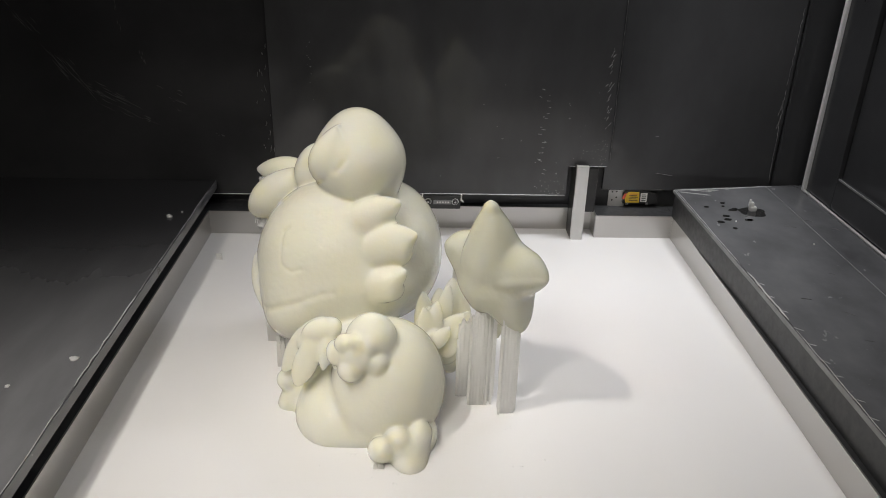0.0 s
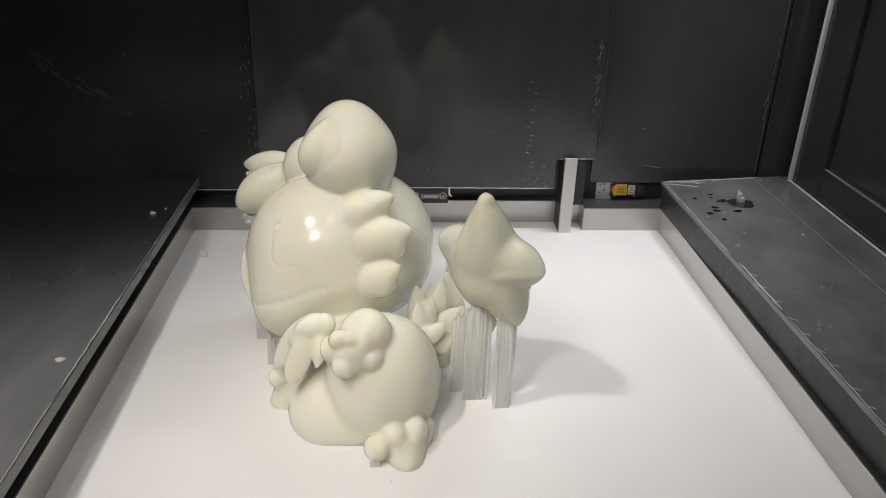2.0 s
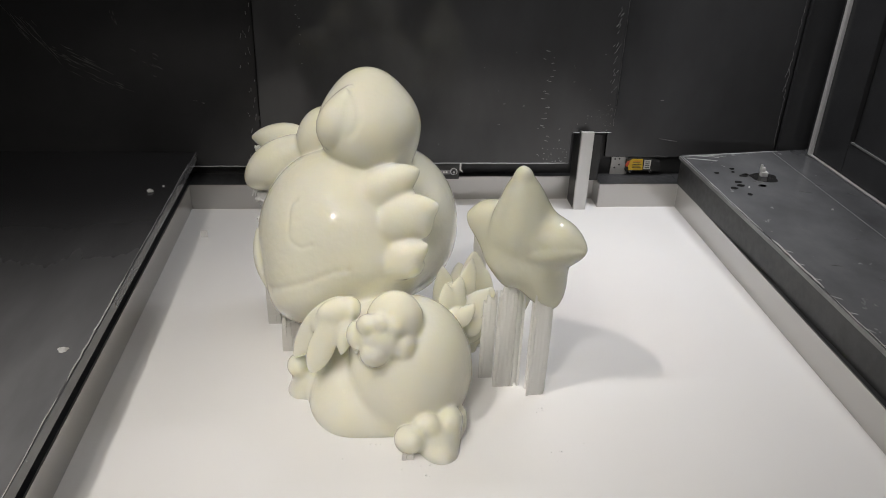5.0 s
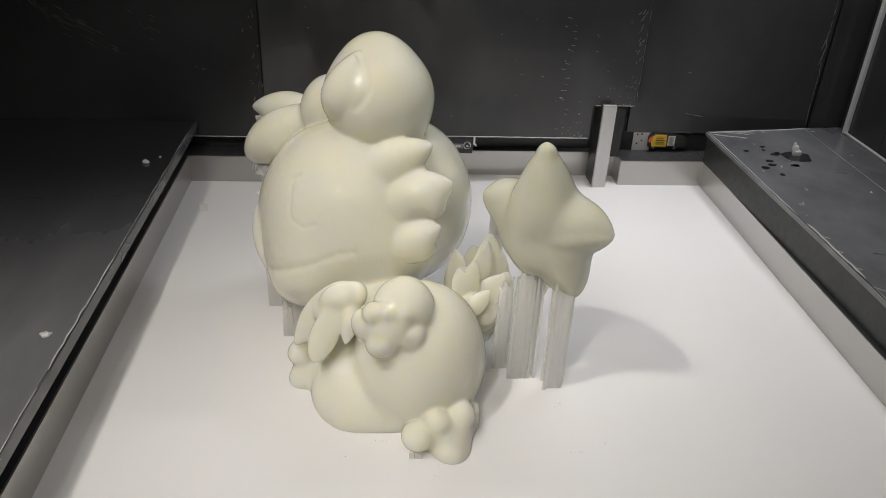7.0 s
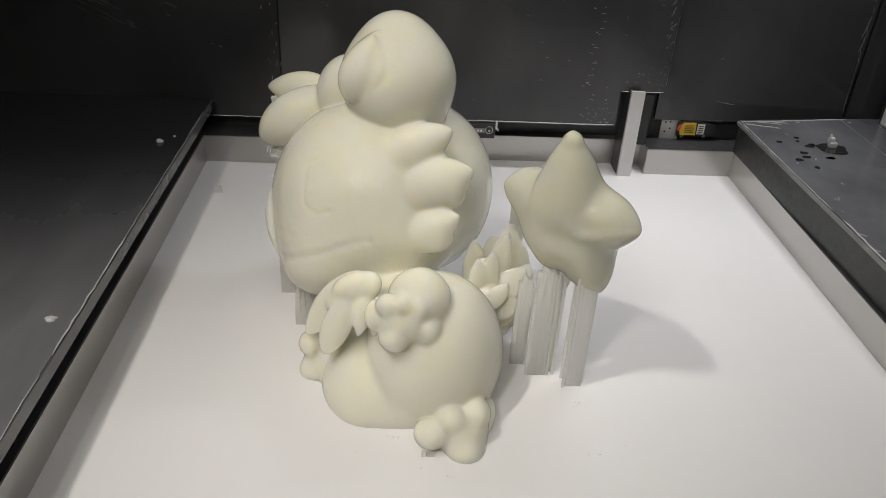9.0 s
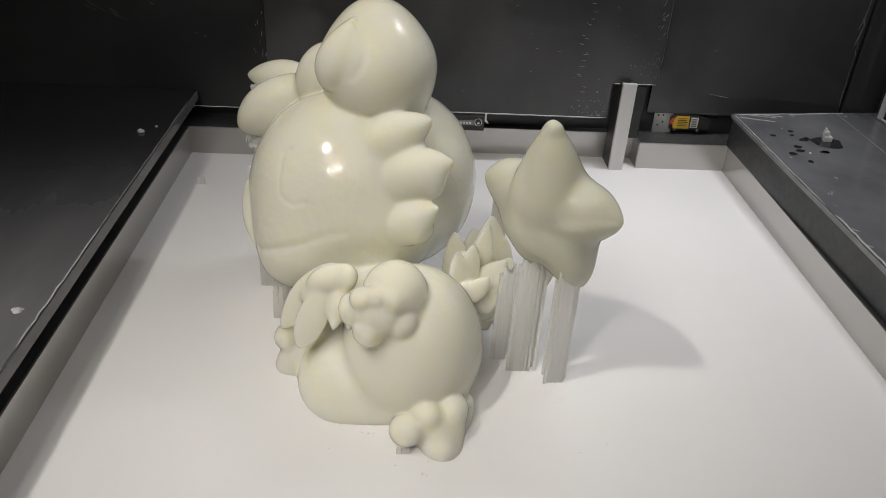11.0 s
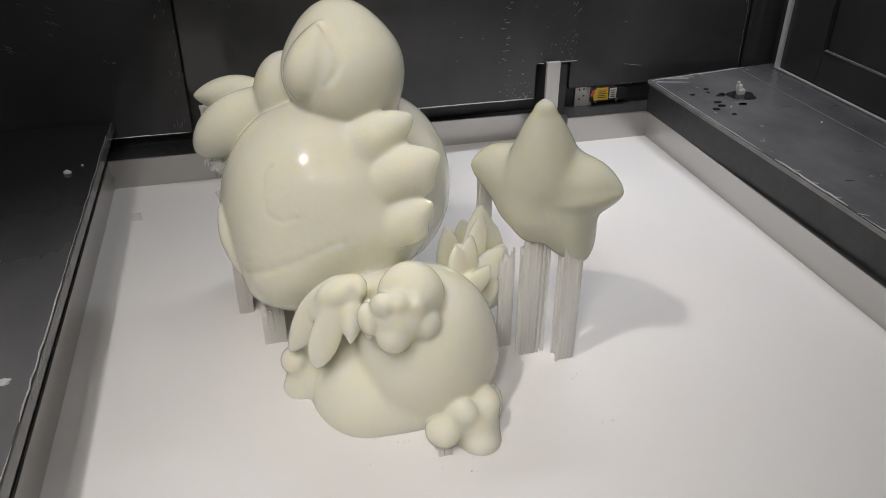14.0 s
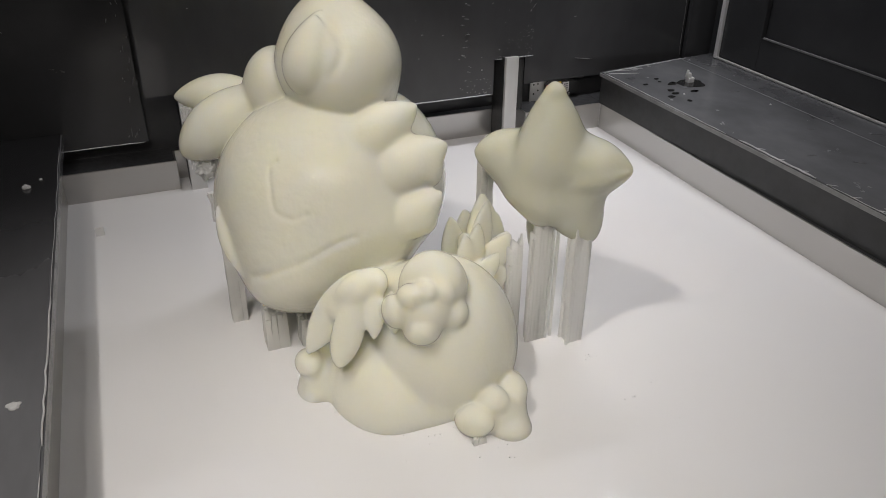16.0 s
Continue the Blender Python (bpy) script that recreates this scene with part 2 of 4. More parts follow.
structure("wall_room_right", box(3, 3.05, -4, 3, -1.0, 2.0), ROOM, "dim grey workshop wall")

# right wall: door leaf with a recessed panel and its groove
door = holder("door_1", 0.548, -0.4, 0.08)
tagged(door, "black gloss chamber door with a recessed field", "door", kind="structure")
part("door_leaf", box(0.552, 0.575, FRONT, 0.07, -0.2, 1.6), DOOR, door)
part("door_border", box(0.5445, 0.552, -0.075, 0.0, 0.083, 1.6, 0.0015), DOOR, door)
part("door_border", box(0.5445, 0.552, FRONT, -0.0752, 0.083, 0.129, 0.0015), DOOR, door)
part("seal_lip", box(0.5437, 0.5452, FRONT, -0.080, 0.1275, 0.1302, 0.0005), EDGE, door, "thin worn grey edge of the recess")

post = structure("trim_corner_post", box(0.5395, 0.5445, -0.001, 0.006, 0.0805, 1.6, 0.0008), POST, "pale grey aluminium corner post standing on the shelf")
structure("trim_shelf_strip", box(0.5395, 0.5435, FRONT, -0.0015, 0.0805, 0.0832, 0.0008), ALU, "bright aluminium strip along the foot of the door")

# rear panels
cut = [(-0.247, 1.6), (-0.247, 0.112), (-0.184, 0.112), (-0.184, 0.066), (0.184, 0.066), (0.184, 0.112), (0.241, 0.112), (0.241, 1.6)]
structure("wall_rear_centre", prism(cut, "y", 0.006, 0.012, 0.0006), PANEL, "black gloss rear panel splashed with dried resin")
# same gloss panel as the centre, in the copy darkened for shade
structure("wall_rear_left", box(-0.70, -0.2515, 0.030, 0.037, 0.052, 1.6, 0.0008), PANEL_SHADED, "black gloss rear panel with scuffed film along its edge")
structure("wall_rear_right", box(0.2455, 0.505, 0.037, 0.043, 0.064, 1.6, 0.0008), PANEL, "black gloss rear panel with a faint square mark")
structure("wall_rear_corner", box(0.5065, 0.552, 0.030, 0.037, 0.064, 1.6, 0.0008), DOOR, "narrow black panel beside the corner post")

# ---- vat ----
vat = holder("resin_vat", 0, -0.35, 0)
tagged(vat, "stainless steel vat filled with liquid white resin", "resin vat")
VF = -0.72
TOP = 0.036
for x0, x1 in ((-0.352, -0.35), (0.35, 0.352)):
    part("side_plate", box(x0, x1, VF, 0.0, -0.06, TOP, 0.0004), STEEL, vat, "stained brushed steel side of the vat")
for x0, x1 in ((-0.352, -0.226), (0.232, 0.352)):
    part("rear_plate", box(x0, x1, 0.0, 0.002, -0.06, TOP, 0.0004), STEEL, vat)
part("recess_plate", box(-0.226, 0.232, 0.031, 0.033, -0.06, TOP, 0.0004), STEEL, vat)
for x0, x1 in ((-0.2275, -0.2255), (0.2315, 0.2335)):
    part("recess_side", box(x0, x1, 0.002, 0.033, -0.06, TOP, 0.0004), STEEL, vat)
part("front_plate", box(-0.352, 0.352, VF - 0.002, VF, -0.06, TOP, 0.0004), STEEL, vat)


def weld(x, y, z0, z1, parent):
    """A dashed bead of weld up a corner."""
    for i in range(6):
        za = z0 + (z1 - z0) * i / 6
        bm = bmesh.new()
        bmesh.ops.create_uvsphere(bm, u_segments=8, v_segments=6, radius=1, matrix=Matrix.Translation((x, y, za + 0.0025)) @ Matrix.Diagonal((0.0008, 0.0008, 0.0022, 1)))
        part("weld_bead", bm, WHITE, parent)


weld(0.3490, -0.0010, 0.003, 0.034, vat)
weld(0.2322, 0.0310, 0.003, 0.034, vat)

resin = bmesh.new()
bmesh.ops.create_grid(resin, x_segments=60, y_segments=60, size=0.5, matrix=Matrix.Translation((0, (VF + 0.0) / 2, 0)) @ Matrix.Diagonal((0.70, -VF, 1, 1)))
bmesh.ops.create_grid(resin, x_segments=24, y_segments=3, size=0.5, matrix=Matrix.Translation((0.003, 0.0155, 0)) @ Matrix.Diagonal((0.457, 0.031, 1, 1)))
tagged(mesh_ob("liquid_resin", resin, LIQUID, True), "smooth pool of liquid white resin filling the vat", "liquid", kind="structure")

# black frame round the vat
rim = prism([(X0, TOP), (-0.352, TOP), (-0.352, TOP - 0.02), (X0, TOP - 0.02)], "y", FRONT, 0.071)
structure("trim_rim_left", rim, RIM, "black painted frame beside the vat")
structure("trim_rim_right", box(0.352, 0.552, FRONT, 0.071, TOP - 0.02, TOP), RIM, "black painted frame beside the vat")
structure("trim_rim_rear", box(-0.3515, 0.3515, 0.0335, 0.071, TOP - 0.02, TOP), RIM, "black painted frame behind the vat")
structure("trim_rim_rear_right", box(0.2338, 0.3515, 0.0022, 0.0333, TOP - 0.02, TOP), RIM, "black painted frame behind the vat")
structure("trim_rim_rear_left", box(-0.3515, -0.2278, 0.0022, 0.0333, TOP - 0.02, TOP), RIM, "black painted frame behind the vat")
structure("trim_rim_front", box(-0.3515, 0.3515, FRONT, VF - 0.003, TOP - 0.02, TOP), RIM, "black painted frame before the vat")
structure("trim_beam_rear", box(X0, 0.541, 0.045, 0.070, TOP, 0.30), RIM, "black frame beam behind the panels")

# ledges on both sides
ledge_l = holder("ledge_left", -0.44, -0.4, 0.062)
tagged(ledge_l, "dusty black cover plate beside the vat", "ledge", kind="structure")
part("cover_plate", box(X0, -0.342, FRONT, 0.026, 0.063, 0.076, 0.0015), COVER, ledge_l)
part("plate_edge", box(-0.342, -0.3405, FRONT, 0.024, 0.0635, 0.0752, 0.0004), LEDGE, ledge_l, "grey worn plate edge")
part("plate_foot", box(-0.50, -0.40, FRONT, 0.02, TOP, 0.063), RIM, ledge_l)
ledge_r = holder("ledge_right", 0.44, -0.4, 0.062)
tagged(ledge_r, "dark grey shelf covered with creased clear film", "ledge", kind="structure")
shelf = prism([(0.346, 0.004), (0.552, 0.028), (0.552, FRONT), (0.358, FRONT), (0.353, -0.30)], "z", 0.0745, 0.0800, 0.0010)
part("cover_plate", shelf, LEDGE, ledge_r)
part("plate_foot", prism([(0.3480, 0.002), (0.5400, 0.002), (0.5400, FRONT), (0.3600, FRONT), (0.3550, -0.30)], "z", TOP, 0.0745), RIM, ledge_r)
part("plate_edge", prism([(0.3445, 0.002), (0.3460, 0.002), (0.3530, -0.30), (0.3580, FRONT), (0.3565, FRONT), (0.3515, -0.30)], "z", 0.0748, 0.0792), EDGE, ledge_r, "grey worn plate edge")
part("seam", prism([(0.4905, 0.015), (0.4915, 0.015), (0.4885, FRONT), (0.4875, FRONT)], "z", 0.0800, 0.0803), EDGE, ledge_r, "raised seam of the film")


def cord_mesh(points, r, seg=6, bm=None):
    """A round cord through points."""
    bm = bm or bmesh.new()
    pts = [Vector(p) for p in points]
    rings = []
    for i, p in enumerate(pts):
        d = (pts[min(i + 1, len(pts) - 1)] - pts[max(i - 1, 0)]).normalized()
        q = d.to_track_quat("Z", "Y").to_matrix()
        rr = r * (0.35 if i in (0, len(pts) - 1) else 1)
        rings.append([bm.verts.new(p + q @ Vector((rr * math.cos(2 * math.pi * k / seg), rr * math.sin(2 * math.pi * k / seg), 0))) for k in range(seg)])
    for a, b in zip(rings, rings[1:]):
        for k in range(seg):
            bm.faces.new((a[k], a[(k + 1) % seg], b[(k + 1) % seg], b[k]))
    bm.faces.new(list(reversed(rings[0])))
    bm.faces.new(rings[-1])
    bmesh.ops.recalc_face_normals(bm, faces=bm.faces)
    return bm


def wander(a, b, n, amp, rnd):
    a, b = Vector(a), Vector(b)
    return [a.lerp(b, i / n) + Vector((rnd.uniform(-amp, amp), rnd.uniform(-amp, amp), rnd.uniform(-amp, amp) * 0.3)) for i in range(n + 1)]


rnd = random.Random(5)
# creases of the film at the far end and along the free edge of the right shelf
for a, b, r in (((0.347, -0.004, 0.0806), (0.50, 0.018, 0.0806), 0.0007), ((0.350, -0.010, 0.0805), (0.392, -0.022, 0.0805), 0.0005),
                ((0.360, 0.000, 0.0805), (0.400, -0.008, 0.0805), 0.0004), ((0.376, 0.002, 0.0805), (0.410, -0.004, 0.0805), 0.0004),
                ((0.3465, -0.004, 0.0806), (0.3525, -0.25, 0.0806), 0.0005), ((0.3535, -0.27, 0.0806), (0.3550, -0.38, 0.0808), 0.0009),
                ((0.3550, -0.40, 0.0804), (0.3575, -0.70, 0.0804), 0.0004)):
    part("film_crease", cord_mesh(wander(a, b, 14, 0.0006, rnd), r), FILM, ledge_r, "pale crease of clear film")
for i in range(9):
    y = -0.30 - 0.03 * i + rnd.uniform(-0.006, 0.006)
    part("film_crease", cord_mesh(wander((0.3535 - 0.00001 * i, y, 0.0804), (0.3600 + rnd.uniform(0, 0.004), y - rnd.uniform(0.004, 0.012), 0.0804), 5, 0.0003, rnd), 0.0003), FILM, ledge_r)
for a, b, r in (((-0.3418, -0.02, 0.0765), (-0.3418, -0.33, 0.0762), 0.0003), ((-0.3418, -0.33, 0.0765), (-0.3418, -0.50, 0.0766), 0.0007),
                ((-0.3418, -0.52, 0.0762), (-0.3418, -0.75, 0.0762), 0.0004)):
    part("film_crease", cord_mesh(wander(a, b, 16, 0.0006, rnd), r), FILM, ledge_l, "pale crease of clear film")

# ---- lifting arms, sensor and latch ----
def lifting_arm(x):
    arm = holder("lifting_arm", x, 0.01, 0)
    tagged(arm, "grey aluminium lifting arm standing in the resin", "machine arm", "lifting arms of the platform")
    part("upright", box(x - 0.0085, x + 0.0095, -0.009, -0.003, -0.05, 0.1175, 0.0008), ALU, arm)
    part("web", box(x - 0.0085, x - 0.0045, -0.003, 0.030, -0.05, 0.1160, 0.0008), BLOCK, arm, "dark side web of the arm")
    part("carriage", box(x + 0.0100, x + 0.0285, 0.0125, 0.0300, TOP + 0.001, 0.1080, 0.0010), BLOCK, arm, "black guide carriage behind the arm")
    return arm


lifting_arm(0.2025)
lifting_arm(-0.2050)

sensor = holder("laser_level_sensor", 0.297, 0.04, TOP)
tagged(sensor, "dark laser level sensor with a yellow warning label", "sensor")
part("bracket", box(0.2575, 0.2830, 0.0400, 0.0415, TOP, 0.0650, 0.0003), ALU, sensor, "pale drilled mounting plate")
for hx, hz in ((0.263, 0.060), (0.2635, 0.0465), (0.2695, 0.0605), (0.270, 0.051)):
    part("hole", disc(hx, 0.0398, hz, 0.0013, 0.0006, seg=10), INK, sensor)
body_out = [(0.279, 0.0425), (0.279, 0.0600), (0.286, 0.0640), (0.3060, 0.0640), (0.3300, 0.0600), (0.3350, 0.0500), (0.3330, 0.0425)]
part("housing", prism(body_out, "y", 0.0345, 0.0400, 0.0008), BLOCK, sensor, "dark sensor housing")
part("warning_label", prism([(0.2835, 0.0445), (0.2810, 0.0560), (0.2870, 0.0622), (0.3035, 0.0622), (0.3050, 0.0445)], "y", 0.0341, 0.0344), YELLOW, sensor, "yellow warning label with small print")
for i in range(5):
    part("print_line", box(0.2885, 0.3020 - 0.002 * (i % 2), 0.0338, 0.0340, 0.0480 + 0.0026 * i, 0.0489 + 0.0026 * i), RED if i == 4 else INK, sensor)
part("type_label", box(0.3062, 0.3165, 0.0341, 0.0344, 0.0460, 0.0605), WHITE, sensor, "white type label with small print")
for i in range(4):
    part("print_line", box(0.3080, 0.3145, 0.0338, 0.0340, 0.0480 + 0.003 * i, 0.0492 + 0.003 * i), INK, sensor)
part("stain", prism([(0.2770, 0.0520), (0.2800, 0.0590), (0.2840, 0.0600), (0.2830, 0.0540), (0.2805, 0.0500)], "y", 0.0335, 0.0337), RED, sensor, "red splash")
for sx in (0.2860, 0.3170):
    part("bolt", disc(sx, 0.0332, 0.0432, 0.0021, 0.0018, bevel=0.0004), CHROME, sensor)
    part("socket", disc(sx, 0.0322, 0.0432, 0.0010, 0.0004, seg=6), INK, sensor)
part("cable", cord_mesh([(0.318, 0.037, 0.0645), (0.326, 0.036, 0.0655), (0.336, 0.036, 0.0645), (0.345, 0.040, 0.0655), (0.352, 0.046, 0.0640)], 0.0016, 8), BLOCK, sensor, "black sensor cable")

latch = holder("latch_block", -0.003, 0.0, TOP)
tagged(latch, "small black latch block held by two screws", "latch")
part("plate", box(-0.031, 0.0255, -0.0005, 0.0060, 0.0445, 0.0640, 0.001), BLOCK, latch)
part("type_plate", box(-0.0150, 0.0120, -0.0009, -0.0006, 0.0520, 0.0585), EDGE, latch, "small dark plate with worn print")
for i in range(5):
    part("print_line", box(-0.0100 + 0.004 * i, -0.0075 + 0.004 * i, -0.0012, -0.0010, 0.0540, 0.0565), WHITE, latch)
for sx in (-0.0230, 0.0175):
    part("washer", disc(sx, -0.0010, 0.0565, 0.0052, 0.0010), CHROME, latch)
    part("screw", disc(sx, -0.0025, 0.0565, 0.0038, 0.0026, bevel=0.0006), BLOCK, latch)
    part("socket", disc(sx, -0.0040, 0.0565, 0.0018, 0.0005, seg=6), CHROME, latch)
for sx in (-0.0325, 0.0255):
    part("clip", prism([(sx, 0.0690), (sx + 0.0022, 0.0690), (sx + 0.0022, 0.0600), (sx + 0.0045, 0.0575), (sx + 0.0045, 0.0555), (sx, 0.0590)], "y", -0.0030, -0.0008), WHITE, latch, "white plastic clip")


# ---- the printed figure and the star ----
class Clay:
    """A block of clay on a fine grid: forms are pressed together with soft creases, then skinned as one mesh."""

    TURN = pose(0, 0, 0, 58, 0, 0)

    def __init__(self, low, high, h):
        self.low, self.h = np.array(low), h
        self.n = np.ceil((np.array(high) - self.low) / h).astype(int) + 1
        self.field = np.full(self.n, 0.03, dtype=np.float32)

    def near(self, a, b):
        lo = np.clip(((np.array(a) - self.low) / self.h).astype(int), 0, self.n - 1)
        hi = np.clip(((np.array(b) - self.low) / self.h).astype(int) + 2, 1, self.n)
        cut = tuple(slice(p, q) for p, q in zip(lo, hi))
        axes = [self.low[i] + self.h * np.arange(lo[i], hi[i]) for i in range(3)]
        return cut, np.stack(np.meshgrid(*axes, indexing="ij"), -1).astype(np.float32)

    def join(self, cut, d, k):
        a = self.field[cut]
        u = np.clip(0.5 + 0.5 * (d - a) / k, 0, 1)
        self.field[cut] = d + (a - d) * u - k * u * (1 - u)

    def carve(self, cut, d, k):
        a = self.field[cut]
        u = np.clip(0.5 - 0.5 * (a + d) / k, 0, 1)
        self.field[cut] = a + (-d - a) * u + k * u * (1 - u)

    def ball(self, x, y, z, a, b, c, tilt=0, upright=False, k=0.004):
        m = np.eye(3) if upright else np.array((self.TURN @ pose(0, 0, 0, 0, 0, tilt)).to_3x3())
        big = max(a, b, c) + 0.006 + k
        mid, r = np.array((x, y, z)), np.array((a, b, c), dtype=np.float32)
        cut, p = self.near(mid - big, mid + big)
        q = ((p - mid) @ m).astype(np.float32)
        k0 = np.linalg.norm(q / r, axis=-1)
        k1 = np.linalg.norm(q / (r * r), axis=-1) + 1e-6
        self.join(cut, k0 * (k0 - 1) / k1, k)

    def leaf(self, base, tip, wide, thick, bend, blunt=0.85, k=0.004):
        """A pointed, puffed leaf from base to tip, flat across the leaning direction of the figure."""
        base, tip = np.array(base), np.array(tip)
        along = tip - base
        long = np.linalg.norm(along)
        along = along / long
        side = np.cross(along, (0, -math.cos(radians(32)), math.sin(radians(32))))
        side /= np.linalg.norm(side)
        up = np.cross(side, along)
        big = max(wide, thick) + 0.006 + k
        cut, p = self.near(np.minimum(base, tip) - big, np.maximum(base, tip) + big)
        q = p - base
        u = q @ along / long
        inside = np.clip(u, 0.0, 1.0)
        prof = np.sin(np.pi * inside ** bend) ** blunt
        rr = np.sqrt((q @ side / wide) ** 2 + (q @ up / thick) ** 2)
        beyond = np.maximum(np.maximum(-u, u - 1), 0) * long
        d = np.where(beyond > 0, np.hypot(rr * min(wide, thick), beyond), (rr - prof) * min(wide, thick))
        self.join(cut, d.astype(np.float32), k)

    def cord(self, points, r, groove=False, k=0.003):
        pts = np.array(points)
        big = r + 0.006 + k
        cut, p = self.near(pts.min(0) - big, pts.max(0) + big)
        d = np.full(p.shape[:3], 1.0, dtype=np.float32)
        for a, b in zip(pts, pts[1:]):
            ab = b - a
            u = np.clip((p - a) @ ab / (ab @ ab), 0, 1)
            d = np.minimum(d, np.linalg.norm(p - a - u[..., None] * ab, axis=-1))
        (self.carve if groove else self.join)(cut, d - r, k)

    def skin(self, name, material, rounds):
        """Skins the clay with quads whose corners lie on the zero of the field."""
        f = self.field
        neg = f < 0
        corner = [(i, j, l) for i in (0, 1) for j in (0, 1) for l in (0, 1)]
        n = self.n
        view = lambda arr, c: arr[c[0]:n[0] - 1 + c[0], c[1]:n[1] - 1 + c[1], c[2]:n[2] - 1 + c[2]]  # noqa: E731
        count = sum(view(neg, c).astype(np.int8) for c in corner)
        cells = np.argwhere((count > 0) & (count < 8))
        ids = np.full(n - 1, -1, dtype=np.int64)
        ids[tuple(cells.T)] = np.arange(len(cells))
        total, hits = np.zeros((len(cells), 3)), np.zeros(len(cells))
        for c in corner:
            for axis in range(3):
                if c[axis]:
                    continue
                e = np.array(c)
                e[axis] = 1
                a = f[tuple((cells + c).T)].astype(float)
                b = f[tuple((cells + e).T)].astype(float)
                cross = (a < 0) != (b < 0)
                u = np.where(cross, a / np.where(cross, a - b, 1), 0)
                place = np.array(c, dtype=float)[None, :].repeat(len(cells), 0)
                place[:, axis] = u
                total += place * cross[:, None]
                hits += cross
        verts = self.low + self.h * (cells + total / hits[:, None])
        quads = []
        for axis in range(3):
            o1, o2 = [i for i in range(3) if i != axis]
            a, b = [slice(None)] * 3, [slice(None)] * 3
            a[axis], b[axis] = slice(0, -1), slice(1, None)
            at = np.argwhere(neg[tuple(a)] != neg[tuple(b)])
            at = at[(at[:, o1] > 0) & (at[:, o2] > 0) & (at[:, o1] < n[o1] - 1) & (at[:, o2] < n[o2] - 1)]
            d1, d2 = np.eye(3, dtype=int)[o1], np.eye(3, dtype=int)[o2]
            q = np.stack([ids[tuple((at - d1 - d2).T)], ids[tuple((at - d2).T)], ids[tuple(at.T)], ids[tuple((at - d1).T)]], -1)
            flip = neg[tuple(at.T)] ^ (axis == 1)
            q[~flip] = q[~flip][:, ::-1]
            quads.append(q)
        quads = np.concatenate(quads)
        quads = quads[(quads >= 0).all(1)]
        me = bpy.data.meshes.new(name)
        me.vertices.add(len(verts))
        me.vertices.foreach_set("co", verts.astype(np.float32).ravel())
        me.loops.add(len(quads) * 4)
        me.loops.foreach_set("vertex_index", quads.astype(np.int32).ravel())
        me.polygons.add(len(quads))
        me.polygons.foreach_set("loop_start", np.arange(0, len(quads) * 4, 4, dtype=np.int32))
        me.polygons.foreach_set("use_smooth", np.ones(len(quads), dtype=bool))
        me.update(calc_edges=True)
        me.validate()
        me.materials.append(material)
        ob = new(name, me)
        soft = ob.modifiers.new("soften", "SMOOTH")
        soft.factor, soft.iterations = 0.5, rounds
        return ob


def sculpt(name, forms, low, high, material, rounds):
    clay = Clay(low, high, 0.0013)
    forms(clay.ball, clay.leaf, clay.cord)
    return clay.skin(name, material, rounds)


